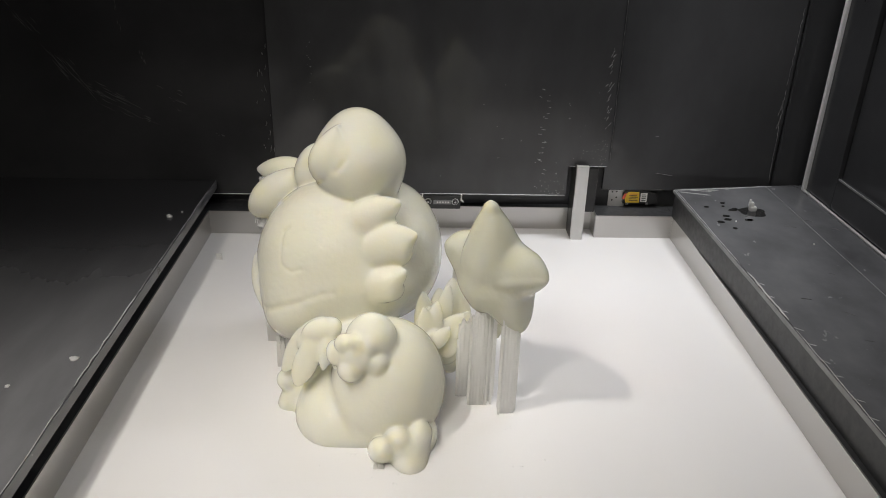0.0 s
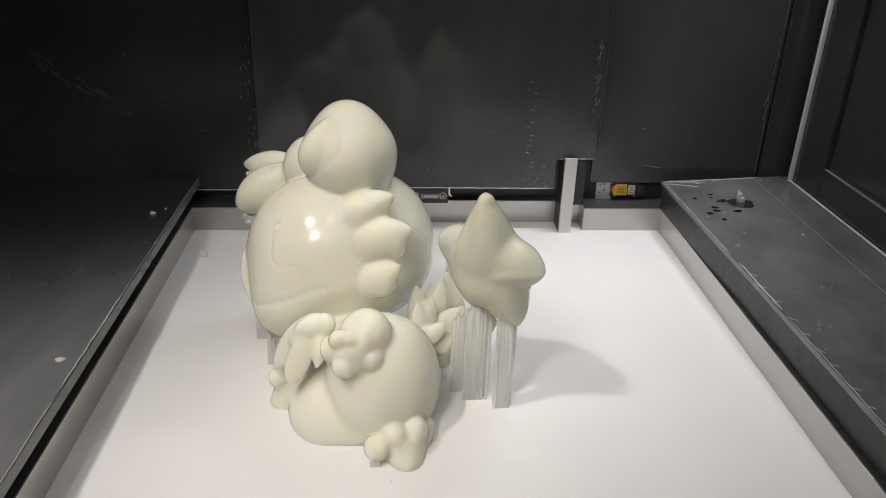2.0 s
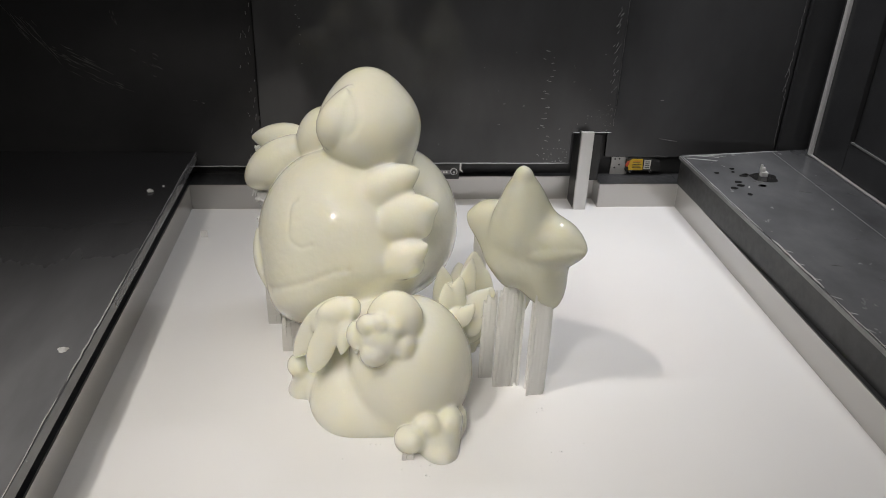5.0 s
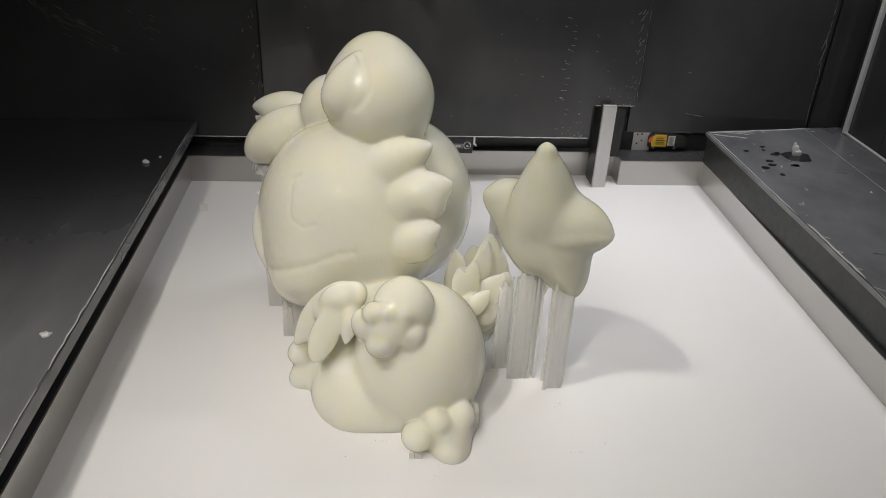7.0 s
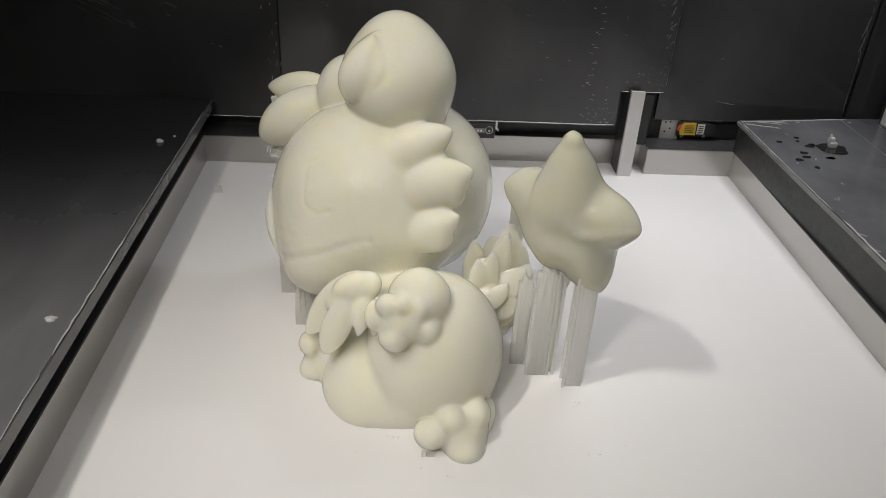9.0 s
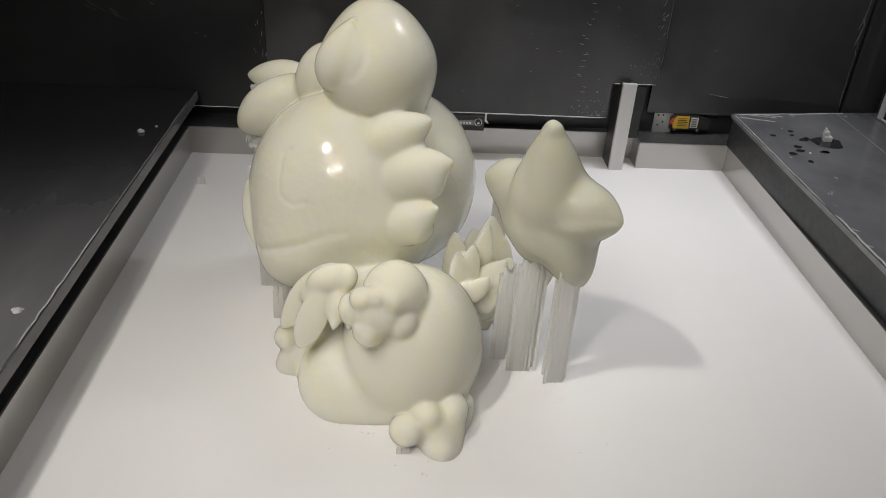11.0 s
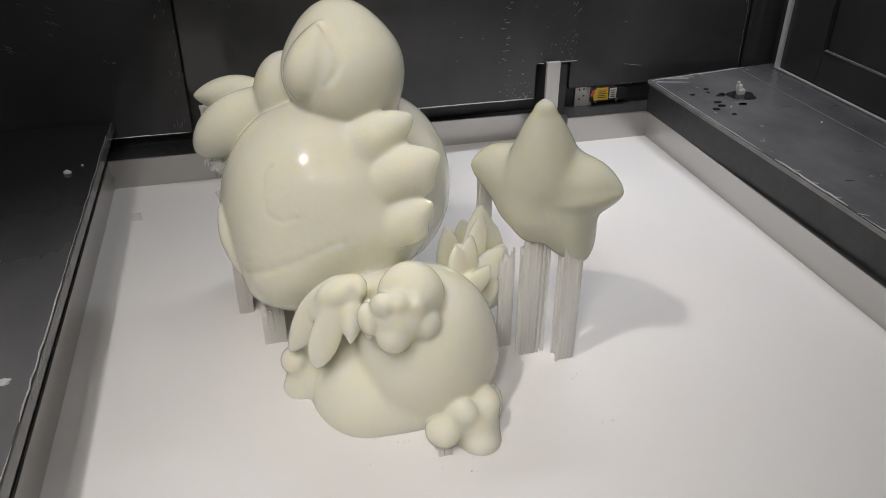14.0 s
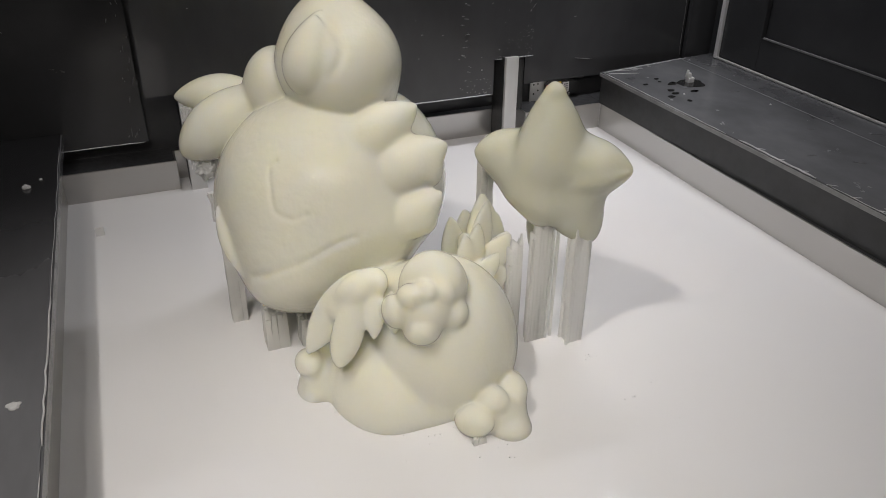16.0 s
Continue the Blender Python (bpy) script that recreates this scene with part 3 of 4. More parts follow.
def figure_forms(ball, leaf, cord):
    # head
    ball(-0.1229, -0.3037, 0.1080, 0.0900, 0.0895, 0.0920, 0, True, k=0.006)
    ball(-0.0785, -0.2850, 0.1120, 0.0690, 0.0750, 0.0820, 0, True, k=0.003)
    ball(-0.1538, -0.3420, 0.0741, 0.0420, 0.0350, 0.0480, 6, k=0.03)
    ball(-0.1542, -0.3500, 0.0655, 0.0419, 0.0269, 0.0470, 6, k=0.01)
    ball(-0.1032, -0.3500, 0.0961, 0.0577, 0.0245, 0.0450, 6, k=0.02)
    # crest
    ball(-0.1003, -0.2934, 0.2200, 0.0501, 0.0546, 0.0475, 0, True, k=0.003)
    ball(-0.1027, -0.2800, 0.2525, 0.0161, 0.0142, 0.0200, 0, k=0.03)
    leaf((-0.139, -0.322, 0.206), (-0.116, -0.312, 0.266), 0.0195, 0.0225, 0.75, 0.75, k=0.0025)
    cord([(-0.118, -0.315, 0.263), (-0.113, -0.326, 0.259), (-0.11, -0.337, 0.25), (-0.11, -0.342, 0.24), (-0.115, -0.344, 0.231), (-0.12, -0.344, 0.226)], 0.0016, True, k=0.005)
    leaf((-0.0878, -0.2950, 0.2150), (-0.0668, -0.3220, 0.1775), 0.0220, 0.0200, 0.7, 0.85, k=0.01)
    ball(-0.1502, -0.2620, 0.1995, 0.0226, 0.0301, 0.0300, -22, k=0.003)
    # petals
    leaf((-0.1563, -0.2350, 0.1850), (-0.2264, -0.2150, 0.1810), 0.0168, 0.0180, 0.9, 0.7, k=0.003)
    leaf((-0.1557, -0.2620, 0.1980), (-0.2279, -0.2540, 0.1425), 0.0231, 0.0260, 1.2, 0.55, k=0.003)
    # leaves
    leaf((-0.1204, -0.3450, 0.1598), (-0.0540, -0.3490, 0.1971), 0.0196, 0.0190, 0.95, 0.7, k=0.006)
    ball(-0.0767, -0.3500, 0.1690, 0.0213, 0.0139, 0.0155, -8, k=0.004)
    ball(-0.0718, -0.3610, 0.1489, 0.0287, 0.0204, 0.0190, 8, k=0.006)
    leaf((-0.1009, -0.3600, 0.1420), (-0.0368, -0.3700, 0.1702), 0.0214, 0.0190, 0.95, 0.7, k=0.004)
    ball(-0.0549, -0.3690, 0.1524, 0.0128, 0.0165, 0.0150, 10, k=0.005)
    ball(-0.0720, -0.3790, 0.1154, 0.0223, 0.0158, 0.0150, -10, k=0.006)
    leaf((-0.0999, -0.3740, 0.1017), (-0.0473, -0.3870, 0.1375), 0.0170, 0.0145, 1.05, 0.7, k=0.004)
    ball(-0.0627, -0.3850, 0.1159, 0.0092, 0.0101, 0.0110, 0, k=0.006)
    leaf((-0.0626, -0.3300, 0.1231), (-0.0326, -0.3360, 0.1284), 0.0099, 0.0100, 0.7, 0.7, k=0.003)
    # cheek
    leaf((-0.2125, -0.3180, 0.1233), (-0.2026, -0.3520, 0.0742), 0.0074, 0.0060, 1, 0.85, k=0.003)
    # eye
    cord([(-0.1678, -0.3538, 0.1688), (-0.1728, -0.3532, 0.1653), (-0.1747, -0.3571, 0.1596), (-0.1755, -0.3627, 0.1516), (-0.1764, -0.3674, 0.1431), (-0.1759, -0.3713, 0.1364), (-0.1714, -0.3759, 0.1334), (-0.1638, -0.3809, 0.1317), (-0.1544, -0.3837, 0.136)], 0.0007, True, k=0.003)
    # mouth line
    cord([(-0.1971, -0.3648, 0.0806), (-0.1837, -0.3812, 0.0904), (-0.1731, -0.3875, 0.096), (-0.163, -0.391, 0.1003), (-0.153, -0.3931, 0.1049), (-0.1432, -0.3943, 0.1101), (-0.1336, -0.3952, 0.114), (-0.1216, -0.3959, 0.1166)], -0.0022, True, k=0.009)
    # body
    ball(-0.0650, -0.4330, 0.0350, 0.0575, 0.0640, 0.0670, 0, True, k=0.006)
    ball(-0.1170, -0.4280, 0.0010, 0.0420, 0.0610, 0.0450, 0, True, k=0.005)
    ball(-0.0892, -0.3920, 0.0641, 0.0380, 0.0162, 0.0300, 0, k=0.01)
    ball(-0.0920, -0.4420, 0.0000, 0.0420, 0.0480, 0.0300, 0, True, k=0.01)
    # arm
    ball(-0.08, -0.45, 0.096, 0.025, 0.0262, 0.028, -10, k=0.004)
    ball(-0.09, -0.464, 0.088, 0.0222, 0.019, 0.0215, 0, k=0.003)
    ball(-0.097, -0.472, 0.078, 0.0138, 0.0128, 0.0175, 0, k=0.002)
    ball(-0.074, -0.468, 0.083, 0.0128, 0.014, 0.0175, -8, k=0.0024)
    ball(-0.104, -0.466, 0.102, 0.009, 0.0095, 0.0145, 0, k=0.003)
    ball(-0.093, -0.467, 0.104, 0.0096, 0.0095, 0.0145, 0, k=0.003)
    ball(-0.081, -0.467, 0.101, 0.0102, 0.0112, 0.015, 8, k=0.003)
    ball(-0.113, -0.46, 0.088, 0.0088, 0.0125, 0.014, 5, k=0.003)
    # bow
    ball(-0.129, -0.43, 0.095, 0.019, 0.0115, 0.013, 16, k=0.006)
    ball(-0.136, -0.429, 0.08, 0.018, 0.016, 0.0115, 25, k=0.007)
    ball(-0.118, -0.433, 0.098, 0.0085, 0.0105, 0.0115, 0, k=0.004)
    leaf((-0.128, -0.424, 0.104), (-0.172, -0.426, 0.042), 0.014, 0.0065, 0.9, 0.75, k=0.004)
    leaf((-0.133, -0.437, 0.093), (-0.154, -0.451, 0.043), 0.012, 0.006, 1.05, 0.5, k=0.003)
    leaf((-0.12, -0.438, 0.097), (-0.127, -0.453, 0.062), 0.008, 0.0055, 0.9, 0.7, k=0.003)
    leaf((-0.111, -0.446, 0.097), (-0.114, -0.461, 0.068), 0.007, 0.0055, 0.9, 0.7, k=0.003)
    # paw
    ball(-0.1684, -0.4150, 0.0263, 0.0109, 0.0113, 0.0180, 0, k=0.004)
    ball(-0.1674, -0.4150, -0.0047, 0.0126, 0.0140, 0.0190, 10, k=0.004)
    ball(-0.1561, -0.4100, 0.0077, 0.0193, 0.0261, 0.0240, 0, k=0.006)
    ball(-0.068, -0.503, 0.009, 0.0138, 0.0128, 0.021, 0, k=0.003)
    ball(-0.042, -0.503, -0.008, 0.0186, 0.0166, 0.026, -10, k=0.0026)
    ball(-0.053, -0.497, 0.018, 0.0132, 0.012, 0.02, -15, k=0.0034)
    ball(-0.034, -0.489, 0.016, 0.0128, 0.0145, 0.0205, -15, k=0.0034)
    ball(-0.021, -0.477, 0.004, 0.0055, 0.0138, 0.015, -8, k=0.0026)
    ball(-0.0455, -0.4890, -0.0002, 0.0238, 0.0203, 0.0310, 0, k=0.005)
    # lotus
    leaf((0.001, -0.37, 0.032), (0.0, -0.358, 0.117), 0.018, 0.0062, 0.8, 0.7, k=0.0018)
    leaf((-0.025, -0.37, 0.036), (-0.031, -0.364, 0.103), 0.0125, 0.0065, 0.85, 0.7, k=0.0018)
    leaf((-0.008, -0.36, 0.036), (-0.014, -0.353, 0.102), 0.015, 0.0055, 0.8, 0.7, k=0.0018)
    leaf((-0.008, -0.374, 0.026), (0.018, -0.375, 0.085), 0.0165, 0.0066, 0.85, 0.7, k=0.0018)
    leaf((-0.02, -0.383, 0.029), (0.009, -0.388, 0.059), 0.015, 0.0085, 0.9, 0.65, k=0.0018)
    leaf((0.006, -0.364, 0.025), (0.013, -0.362, 0.097), 0.013, 0.0055, 0.8, 0.7, k=0.0018)
    leaf((-0.0, -0.376, 0.018), (0.018, -0.372, 0.059), 0.012, 0.007, 0.9, 0.7, k=0.0018)
    ball(-0.021, -0.379, 0.077, 0.0082, 0.0142, 0.0085, 8, k=0.0012)
    ball(-0.021, -0.391, 0.066, 0.0118, 0.007, 0.0105, 20, k=0.0012)
    leaf((-0.0286, -0.3780, 0.0586), (0.0039, -0.3760, 0.0093), 0.0176, 0.0100, 0.8, 0.65, k=0.002)
    ball(-0.0267, -0.3720, 0.0576, 0.0118, 0.0177, 0.0120, 0, k=0.003)
    leaf((-0.0150, -0.3880, 0.0530), (0.0120, -0.3910, 0.0920), 0.0125, 0.0045, 0.85, 0.7, k=0.0012)
    leaf((-0.0160, -0.3930, 0.0440), (0.0070, -0.3970, 0.0630), 0.0115, 0.0045, 0.85, 0.7, k=0.0012)
    leaf((-0.0150, -0.3800, 0.0520), (-0.0040, -0.3780, 0.1200), 0.0100, 0.0040, 0.85, 0.7, k=0.0012)
    leaf((-0.0230, -0.3900, 0.0560), (-0.0160, -0.3880, 0.1060), 0.0095, 0.0042, 0.85, 0.7, k=0.0012)
    leaf((-0.0260, -0.3930, 0.0540), (-0.0300, -0.3910, 0.1000), 0.0090, 0.0042, 0.85, 0.7, k=0.0012)
    leaf((-0.0220, -0.3990, 0.0530), (-0.0030, -0.4020, 0.0830), 0.0085, 0.0042, 0.85, 0.7, k=0.0012)
    ball(-0.0299, -0.3740, 0.0287, 0.0121, 0.0231, 0.0180, 0, k=0.006)

def star_forms(ball, leaf, cord):
    # star
    leaf((0.039, -0.404, 0.139), (0.03, -0.412, 0.225), 0.025, 0.0265, 0.72, 0.8, k=0.012)
    ball(0.037, -0.404, 0.154, 0.03, 0.027, 0.03, 0, k=0.018)
    leaf((0.052, -0.396, 0.151), (-0.009, -0.36, 0.156), 0.0235, 0.0205, 0.72, 0.6, k=0.012)
    ball(0.009, -0.374, 0.158, 0.013, 0.014, 0.017, -10, k=0.014)
    ball(0.021, -0.39, 0.139, 0.015, 0.02, 0.02, -20, k=0.02)
    leaf((0.038, -0.402, 0.153), (0.084, -0.447, 0.16), 0.0235, 0.022, 0.8, 0.65, k=0.01)
    ball(0.061, -0.424, 0.156, 0.017, 0.0165, 0.023, 10, k=0.014)
    leaf((0.042, -0.404, 0.147), (0.066, -0.43, 0.093), 0.0225, 0.024, 0.9, 0.6, k=0.014)
    ball(0.05, -0.412, 0.13, 0.021, 0.018, 0.025, 0, k=0.016)
    leaf((0.035, -0.4, 0.148), (0.024, -0.416, 0.108), 0.021, 0.022, 0.9, 0.6, k=0.014)
    leaf((0.0468, -0.3780, 0.1187), (0.0486, -0.3700, 0.0452), 0.0103, 0.0120, 0.8, 0.85, k=0.006)
    ball(0.031, -0.412, 0.217, 0.0075, 0.0065, 0.008, 0, k=0.004)
    leaf((0.033, -0.42, 0.141), (0.082, -0.449, 0.159), 0.0095, 0.017, 0.95, 0.6, k=0.0022)

tagged(sculpt("printed_figure", figure_forms, (-0.25, -0.55, -0.04), (0.04, -0.19, 0.30), PRINT, 3),
       "glossy ivory resin figurine with crested round head, wet from the vat", "figurine")
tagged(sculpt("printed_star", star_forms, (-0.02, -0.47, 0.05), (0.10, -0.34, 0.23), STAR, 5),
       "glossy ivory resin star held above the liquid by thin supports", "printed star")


# ---- supports ----
def rod(x, y, z0, z1, r, rnd, lean=(0, 0)):
    """A thin printed support rod with a ragged run and a narrow neck at the top."""
    n = max(4, int((z1 - z0) / 0.010))
    bm = bmesh.new()
    rings = []
    for i in range(n + 1):
        u = i / n
        rr = r * (1 + rnd.uniform(-0.10, 0.10)) * (0.6 if i == n else 0.9 if i == n - 1 else 1)
        cx, cy = x + lean[0] * u, y + lean[1] * u
        rings.append([bm.verts.new((cx + rr * sx, cy + rr * sy, z0 + (z1 - z0) * u)) for sx, sy in ((-1, -1), (1, -1), (1, 1), (-1, 1))])
    for a, b in zip(rings, rings[1:]):
        for k in range(4):
            bm.faces.new((a[k], a[(k + 1) % 4], b[(k + 1) % 4], b[k]))
    bm.faces.new(list(reversed(rings[0])))
    bm.faces.new(rings[-1])
    bmesh.ops.recalc_face_normals(bm, faces=bm.faces)
    return bm


def support_stand(x0, x1, y0, y1, nx, ny, z1, r, label, rough_top=0.009, webs=True, fall=0.9):
    """A block of thin rods with thin webs between them, on the platform under the liquid."""
    rnd = random.Random(int(abs(x0 * 1e4) + abs(y0 * 1e5)))
    stand = holder("support_stand", (x0 + x1) / 2, (y0 + y1) / 2, -0.03)
    tagged(stand, label, "print support", "supports of the print")
    for i in range(nx):
        for j in range(ny):
            x = x0 + (x1 - x0) * i / max(1, nx - 1)
            y = y0 + (y1 - y0) * j / max(1, ny - 1)
            top = z1 - fall * (y1 - y) + rnd.uniform(-rough_top, rough_top)
            part("rod", rod(x + rnd.uniform(-0.0006, 0.0006), y, -0.03, top, r, rnd), SUPPORT, stand)
    if webs:
        y = (y0 + y1) / 2
        part("web", box(x0, x1, y - 0.0004, y + 0.0004, -0.03, z1 * 0.72), SUPPORT, stand, "thin cloudy web between the rods")
        for j in range(3):
            part("rod", rod(x1, y0 + (y1 - y0) * (j + 1) / 4, -0.03, z1 - fall * (y1 - y0) * (3 - j) / 4, r, rnd), SUPPORT, stand)
            part("rod", rod(x0, y0 + (y1 - y0) * (j + 1) / 4, -0.03, z1 - fall * (y1 - y0) * (3 - j) / 4, r, rnd), SUPPORT, stand)
    return stand


def sheet(x0, x1, y0, y1, z1, ragged, seed):
    """A cloudy sheet of fused support rods: softly ribbed on its faces, ragged along the top."""
    rnd = random.Random(seed)
    n = max(6, int((x1 - x0) / 0.0011))
    bm = bmesh.new()
    cols, top = [], z1
    for i in range(n + 1):
        x = x0 + (x1 - x0) * i / n
        if i % 3 == 0:
            top = z1 + rnd.uniform(-ragged, ragged)
        rib = 0.0004 * math.sin(i * 2.1 + seed) + rnd.uniform(-0.0003, 0.0003)
        cols.append([bm.verts.new((x + rnd.uniform(-0.0002, 0.0002), y, z)) for y, z in ((y0 + rib, -0.03), (y0 + rib, top * 0.5), (y0 + rib + 0.0006, top), (y1 - rib, top), (y1 - rib, top * 0.5), (y1 - rib, -0.03))])
    for a, b in zip(cols, cols[1:]):
        for k in range(6):
            bm.faces.new((a[k], b[k], b[(k + 1) % 6], a[(k + 1) % 6]))
    bm.faces.new(cols[0])
    bm.faces.new(list(reversed(cols[-1])))
    bmesh.ops.recalc_face_normals(bm, faces=bm.faces)
    return bm


def cloudy_stand(sheets, rods, label):
    """Fused sheets and a few single rods that stand together under the star."""
    x0, x1, y0, y1 = sheets[0][:4]
    stand = holder("support_stand", (x0 + x1) / 2, (y0 + y1) / 2, -0.03)
    tagged(stand, label, "print support", "supports of the print")
    for n, row in enumerate(sheets):
        part("sheet", sheet(*row, n + 3), SUPPORT, stand, smooth=True)
    rnd = random.Random(len(sheets))
    for x, y, z1 in rods:
        part("rod", rod(x, y, -0.03, z1, 0.0011, rnd), SUPPORT, stand)


cloudy_stand([(0.0485, 0.0625, -0.436, -0.423, 0.118, 0.003)], [(0.0468, -0.437, 0.118), (0.0474, -0.425, 0.121), (0.0640, -0.430, 0.117)],
             "cloudy white block of fused support rods under the star")
cloudy_stand([(0.0180, 0.0330, -0.422, -0.413, 0.106, 0.006), (0.0310, 0.0395, -0.416, -0.404, 0.112, 0.004)], [(0.0168, -0.421, 0.100), (0.0350, -0.421, 0.110), (0.0400, -0.420, 0.112)],
             "cloudy white block of fused support rods under the star")
cloudy_stand([(0.0060, 0.0165, -0.407, -0.397, 0.086, 0.006)], [(0.0050, -0.406, 0.070), (0.0175, -0.400, 0.095)],
             "cloudy white curtain of fused support rods beside the leafy tuft")
support_stand(0.0035, 0.0095, -0.352, -0.347, 2, 2, 0.150, 0.0028, "slender beaded white support column under the arm of the star")
support_stand(-0.0040, 0.0140, -0.350, -0.340, 8, 2, 0.090, 0.0012, "cloudy white support rods behind the leafy tuft")
support_stand(0.0440, 0.0445, -0.4050, -0.4045, 1, 1, 0.125, 0.0010, "single hair-thin support rod under the star", 0.001, False)
support_stand(-0.2090, -0.2000, -0.300, -0.293, 3, 2, 0.100, 0.0022, "white support column standing beside the round head")
support_stand(-0.1880, -0.1740, -0.352, -0.342, 4, 2, 0.045, 0.0024, "white support rods under the round head")
support_stand(-0.1600, -0.1480, -0.356, -0.346, 3, 2, 0.030, 0.0024, "white support rods under the round head")
support_stand(-0.0740, -0.0670, -0.518, -0.515, 3, 1, 0.008, 0.0021, "short white support post under the paw", 0.001, False)
support_stand(-0.1560, -0.1500, -0.424, -0.418, 2, 2, 0.004, 0.0020, "short white support posts under the small paw", 0.001, False)


tab = box(-0.3215, -0.3125, -0.0900, -0.0888, -0.03, 0.0095, 0.0003)
tagged(mesh_ob("resin_tab", tab, SUPPORT), "small clear tab of resin standing in the white liquid", "print support")


def crumbs(name, x, y, z, wide, high, count, label):
    """A ragged clump of flaky support left under a hanging form."""
    rnd = random.Random(count)
    bm = bmesh.new()
    for i in range(count):
        px = x + rnd.uniform(-wide, wide)
        py = y + rnd.uniform(-wide, wide) * 0.6
        h = high * rnd.uniform(0.5, 1.0)
        r = rnd.uniform(0.0006, 0.0018)
        bmesh.ops.create_cone(bm, cap_ends=True, segments=5, radius1=r * 0.5, radius2=r, depth=h, matrix=pose(px, py, z - h / 2 + high * 0.5, rnd.uniform(-12, 12), rnd.uniform(-12, 12), rnd.uniform(0, 90)))
    return tagged(mesh_ob(name, bm, CRUMB), label, "print support", kind="stuff")


crumbs("support_fringe", -0.212, -0.258, 0.140, 0.010, 0.016, 70, "flaky white fringe of broken support under the hair tuft")
crumbs("support_fringe", -0.216, -0.225, 0.168, 0.006, 0.012, 36, "flaky white fringe of broken support under the hair tuft")
crumbs("support_fringe", -0.211, -0.288, 0.108, 0.002, 0.026, 40, "ragged white fringe of support beside the head")


def clump(x, y, z, w, h, seed, label):
    """A crumpled clump of flaky resin."""
    bm = bmesh.new()
    bmesh.ops.create_icosphere(bm, subdivisions=4, radius=1)
    for v in bm.verts:
        n = noise.noise(v.co * 2.2 + Vector((seed, 0, 0))) + 0.5 * noise.noise(v.co * 6 + Vector((0, seed, 0)))
        q = v.co * (1 + 0.4 * n)
        v.co = Vector((x + q.x * w, y + q.y * w * 0.8, z + q.z * h))
    return tagged(mesh_ob("support_clump", bm, CRUMB, True), label, "print support")


clump(-0.2110, -0.2600, 0.1300, 0.0085, 0.0080, 3, "crumpled white clump of support resin under the hair tuft")
clump(-0.2180, -0.2250, 0.1640, 0.0040, 0.0050, 5, "crumpled white clump of support resin under the hair tuft")


# ---- spills, flecks and splashes ----
def lump(x, y, z, w, h, seed):
    rnd = random.Random(seed)
    bm = bmesh.new()
    bmesh.ops.create_icosphere(bm, subdivisions=3, radius=1)
    for v in bm.verts:
        n = noise.noise(v.co * 1.7 + Vector((seed, 0, 0)))
        v.co *= 1 + 0.45 * n
        v.co = Vector((x + v.co.x * w, y + v.co.y * w, z + max(0, v.co.z + 0.2) * h))
    return bm


def flat_patch(x, y, z, w, d, seed, n=40):
    bm = bmesh.new()
    pts = []
    for i in range(n):
        a = 2 * math.pi * i / n
        r = 1 + 0.35 * noise.noise(Vector((math.cos(a) * 1.3 + seed, math.sin(a) * 1.3, seed)))
        pts.append((x + w * r * math.cos(a), y + d * r * math.sin(a)))
    lo = [bm.verts.new((px, py, z)) for px, py in pts]
    hi = [bm.verts.new((x + (px - x) * 0.96, y + (py - y) * 0.96, z + 0.0006)) for px, py in pts]
    bm.faces.new(hi)
    for i in range(n):
        bm.faces.new((lo[i], lo[(i + 1) % n], hi[(i + 1) % n], hi[i]))
    bmesh.ops.recalc_face_normals(bm, faces=bm.faces)
    return bm


tagged(mesh_ob("wet_patch", flat_patch(0.432, -0.084, 0.0803, 0.019, 0.016, 3), WET), "dark wet spill on the shelf round a resin crumb", "spill")
bit = box(0.4270, 0.4365, -0.0840, -0.0770, 0.0809, 0.0875, 0.0010)
box(0.4262, 0.4325, -0.0822, -0.0765, 0.0870, 0.0935, 0.0010, bit)
box(0.4262, 0.4285, -0.0810, -0.0780, 0.0930, 0.0975, 0.0006, bit)
tagged(mesh_ob("resin_crumb", bit, CRUMB), "small stepped white crumb of cured resin on the shelf", "resin crumb")
for i in range(12):
    x, y = 0.37 + 0.05 * rnd.random() + (0.09 * rnd.random() if i > 11 else 0), -0.03 - 0.12 * rnd.random()
    tagged(mesh_ob("wet_spot", flat_patch(x, y, 0.0803, rnd.uniform(0.002, 0.006), rnd.uniform(0.002, 0.004), 20 + i, 18), WET), "small dark wet spot on the shelf", "spill", "wet spots on the shelf")
for x, y, z, w, h in ((-0.369, -0.117, 0.0762, 0.0034, 0.003), (-0.359, -0.456, 0.0762, 0.0040, 0.0015), (-0.357, -0.100, 0.0762, 0.0014, 0.001),
                      (-0.40, -0.50, 0.0762, 0.0022, 0.001), (0.395, -0.118, 0.0803, 0.0012, 0.001), (0.47, -0.19, 0.0803, 0.0012, 0.001)):
    tagged(mesh_ob("resin_fleck", lump(x, y, z, w, h, int(abs(y) * 1000)), CRUMB, True), "tiny white fleck of dried resin on the ledge", "resin fleck", "flecks on the ledges")


def splashes(name, count, seed, place, label):
    """Many tiny dried drops and short runs on an upright panel."""
    rnd = random.Random(seed)
    bm = bmesh.new()
    for i in range(count):
        x, z, w, h, y, *slant = place(rnd, i)
        turn = (slant[0] if slant else 0) + rnd.uniform(-14, 14)
        bmesh.ops.create_icosphere(bm, subdivisions=1, radius=1, matrix=Matrix.Translation((x, y, z)) @ pose(0, 0, 0, 0, turn, 0) @ Matrix.Diagonal((w, 0.0005, h, 1)))
    return tagged(mesh_ob(name, bm, SMEAR, True), label, "dried resin", kind="stuff")


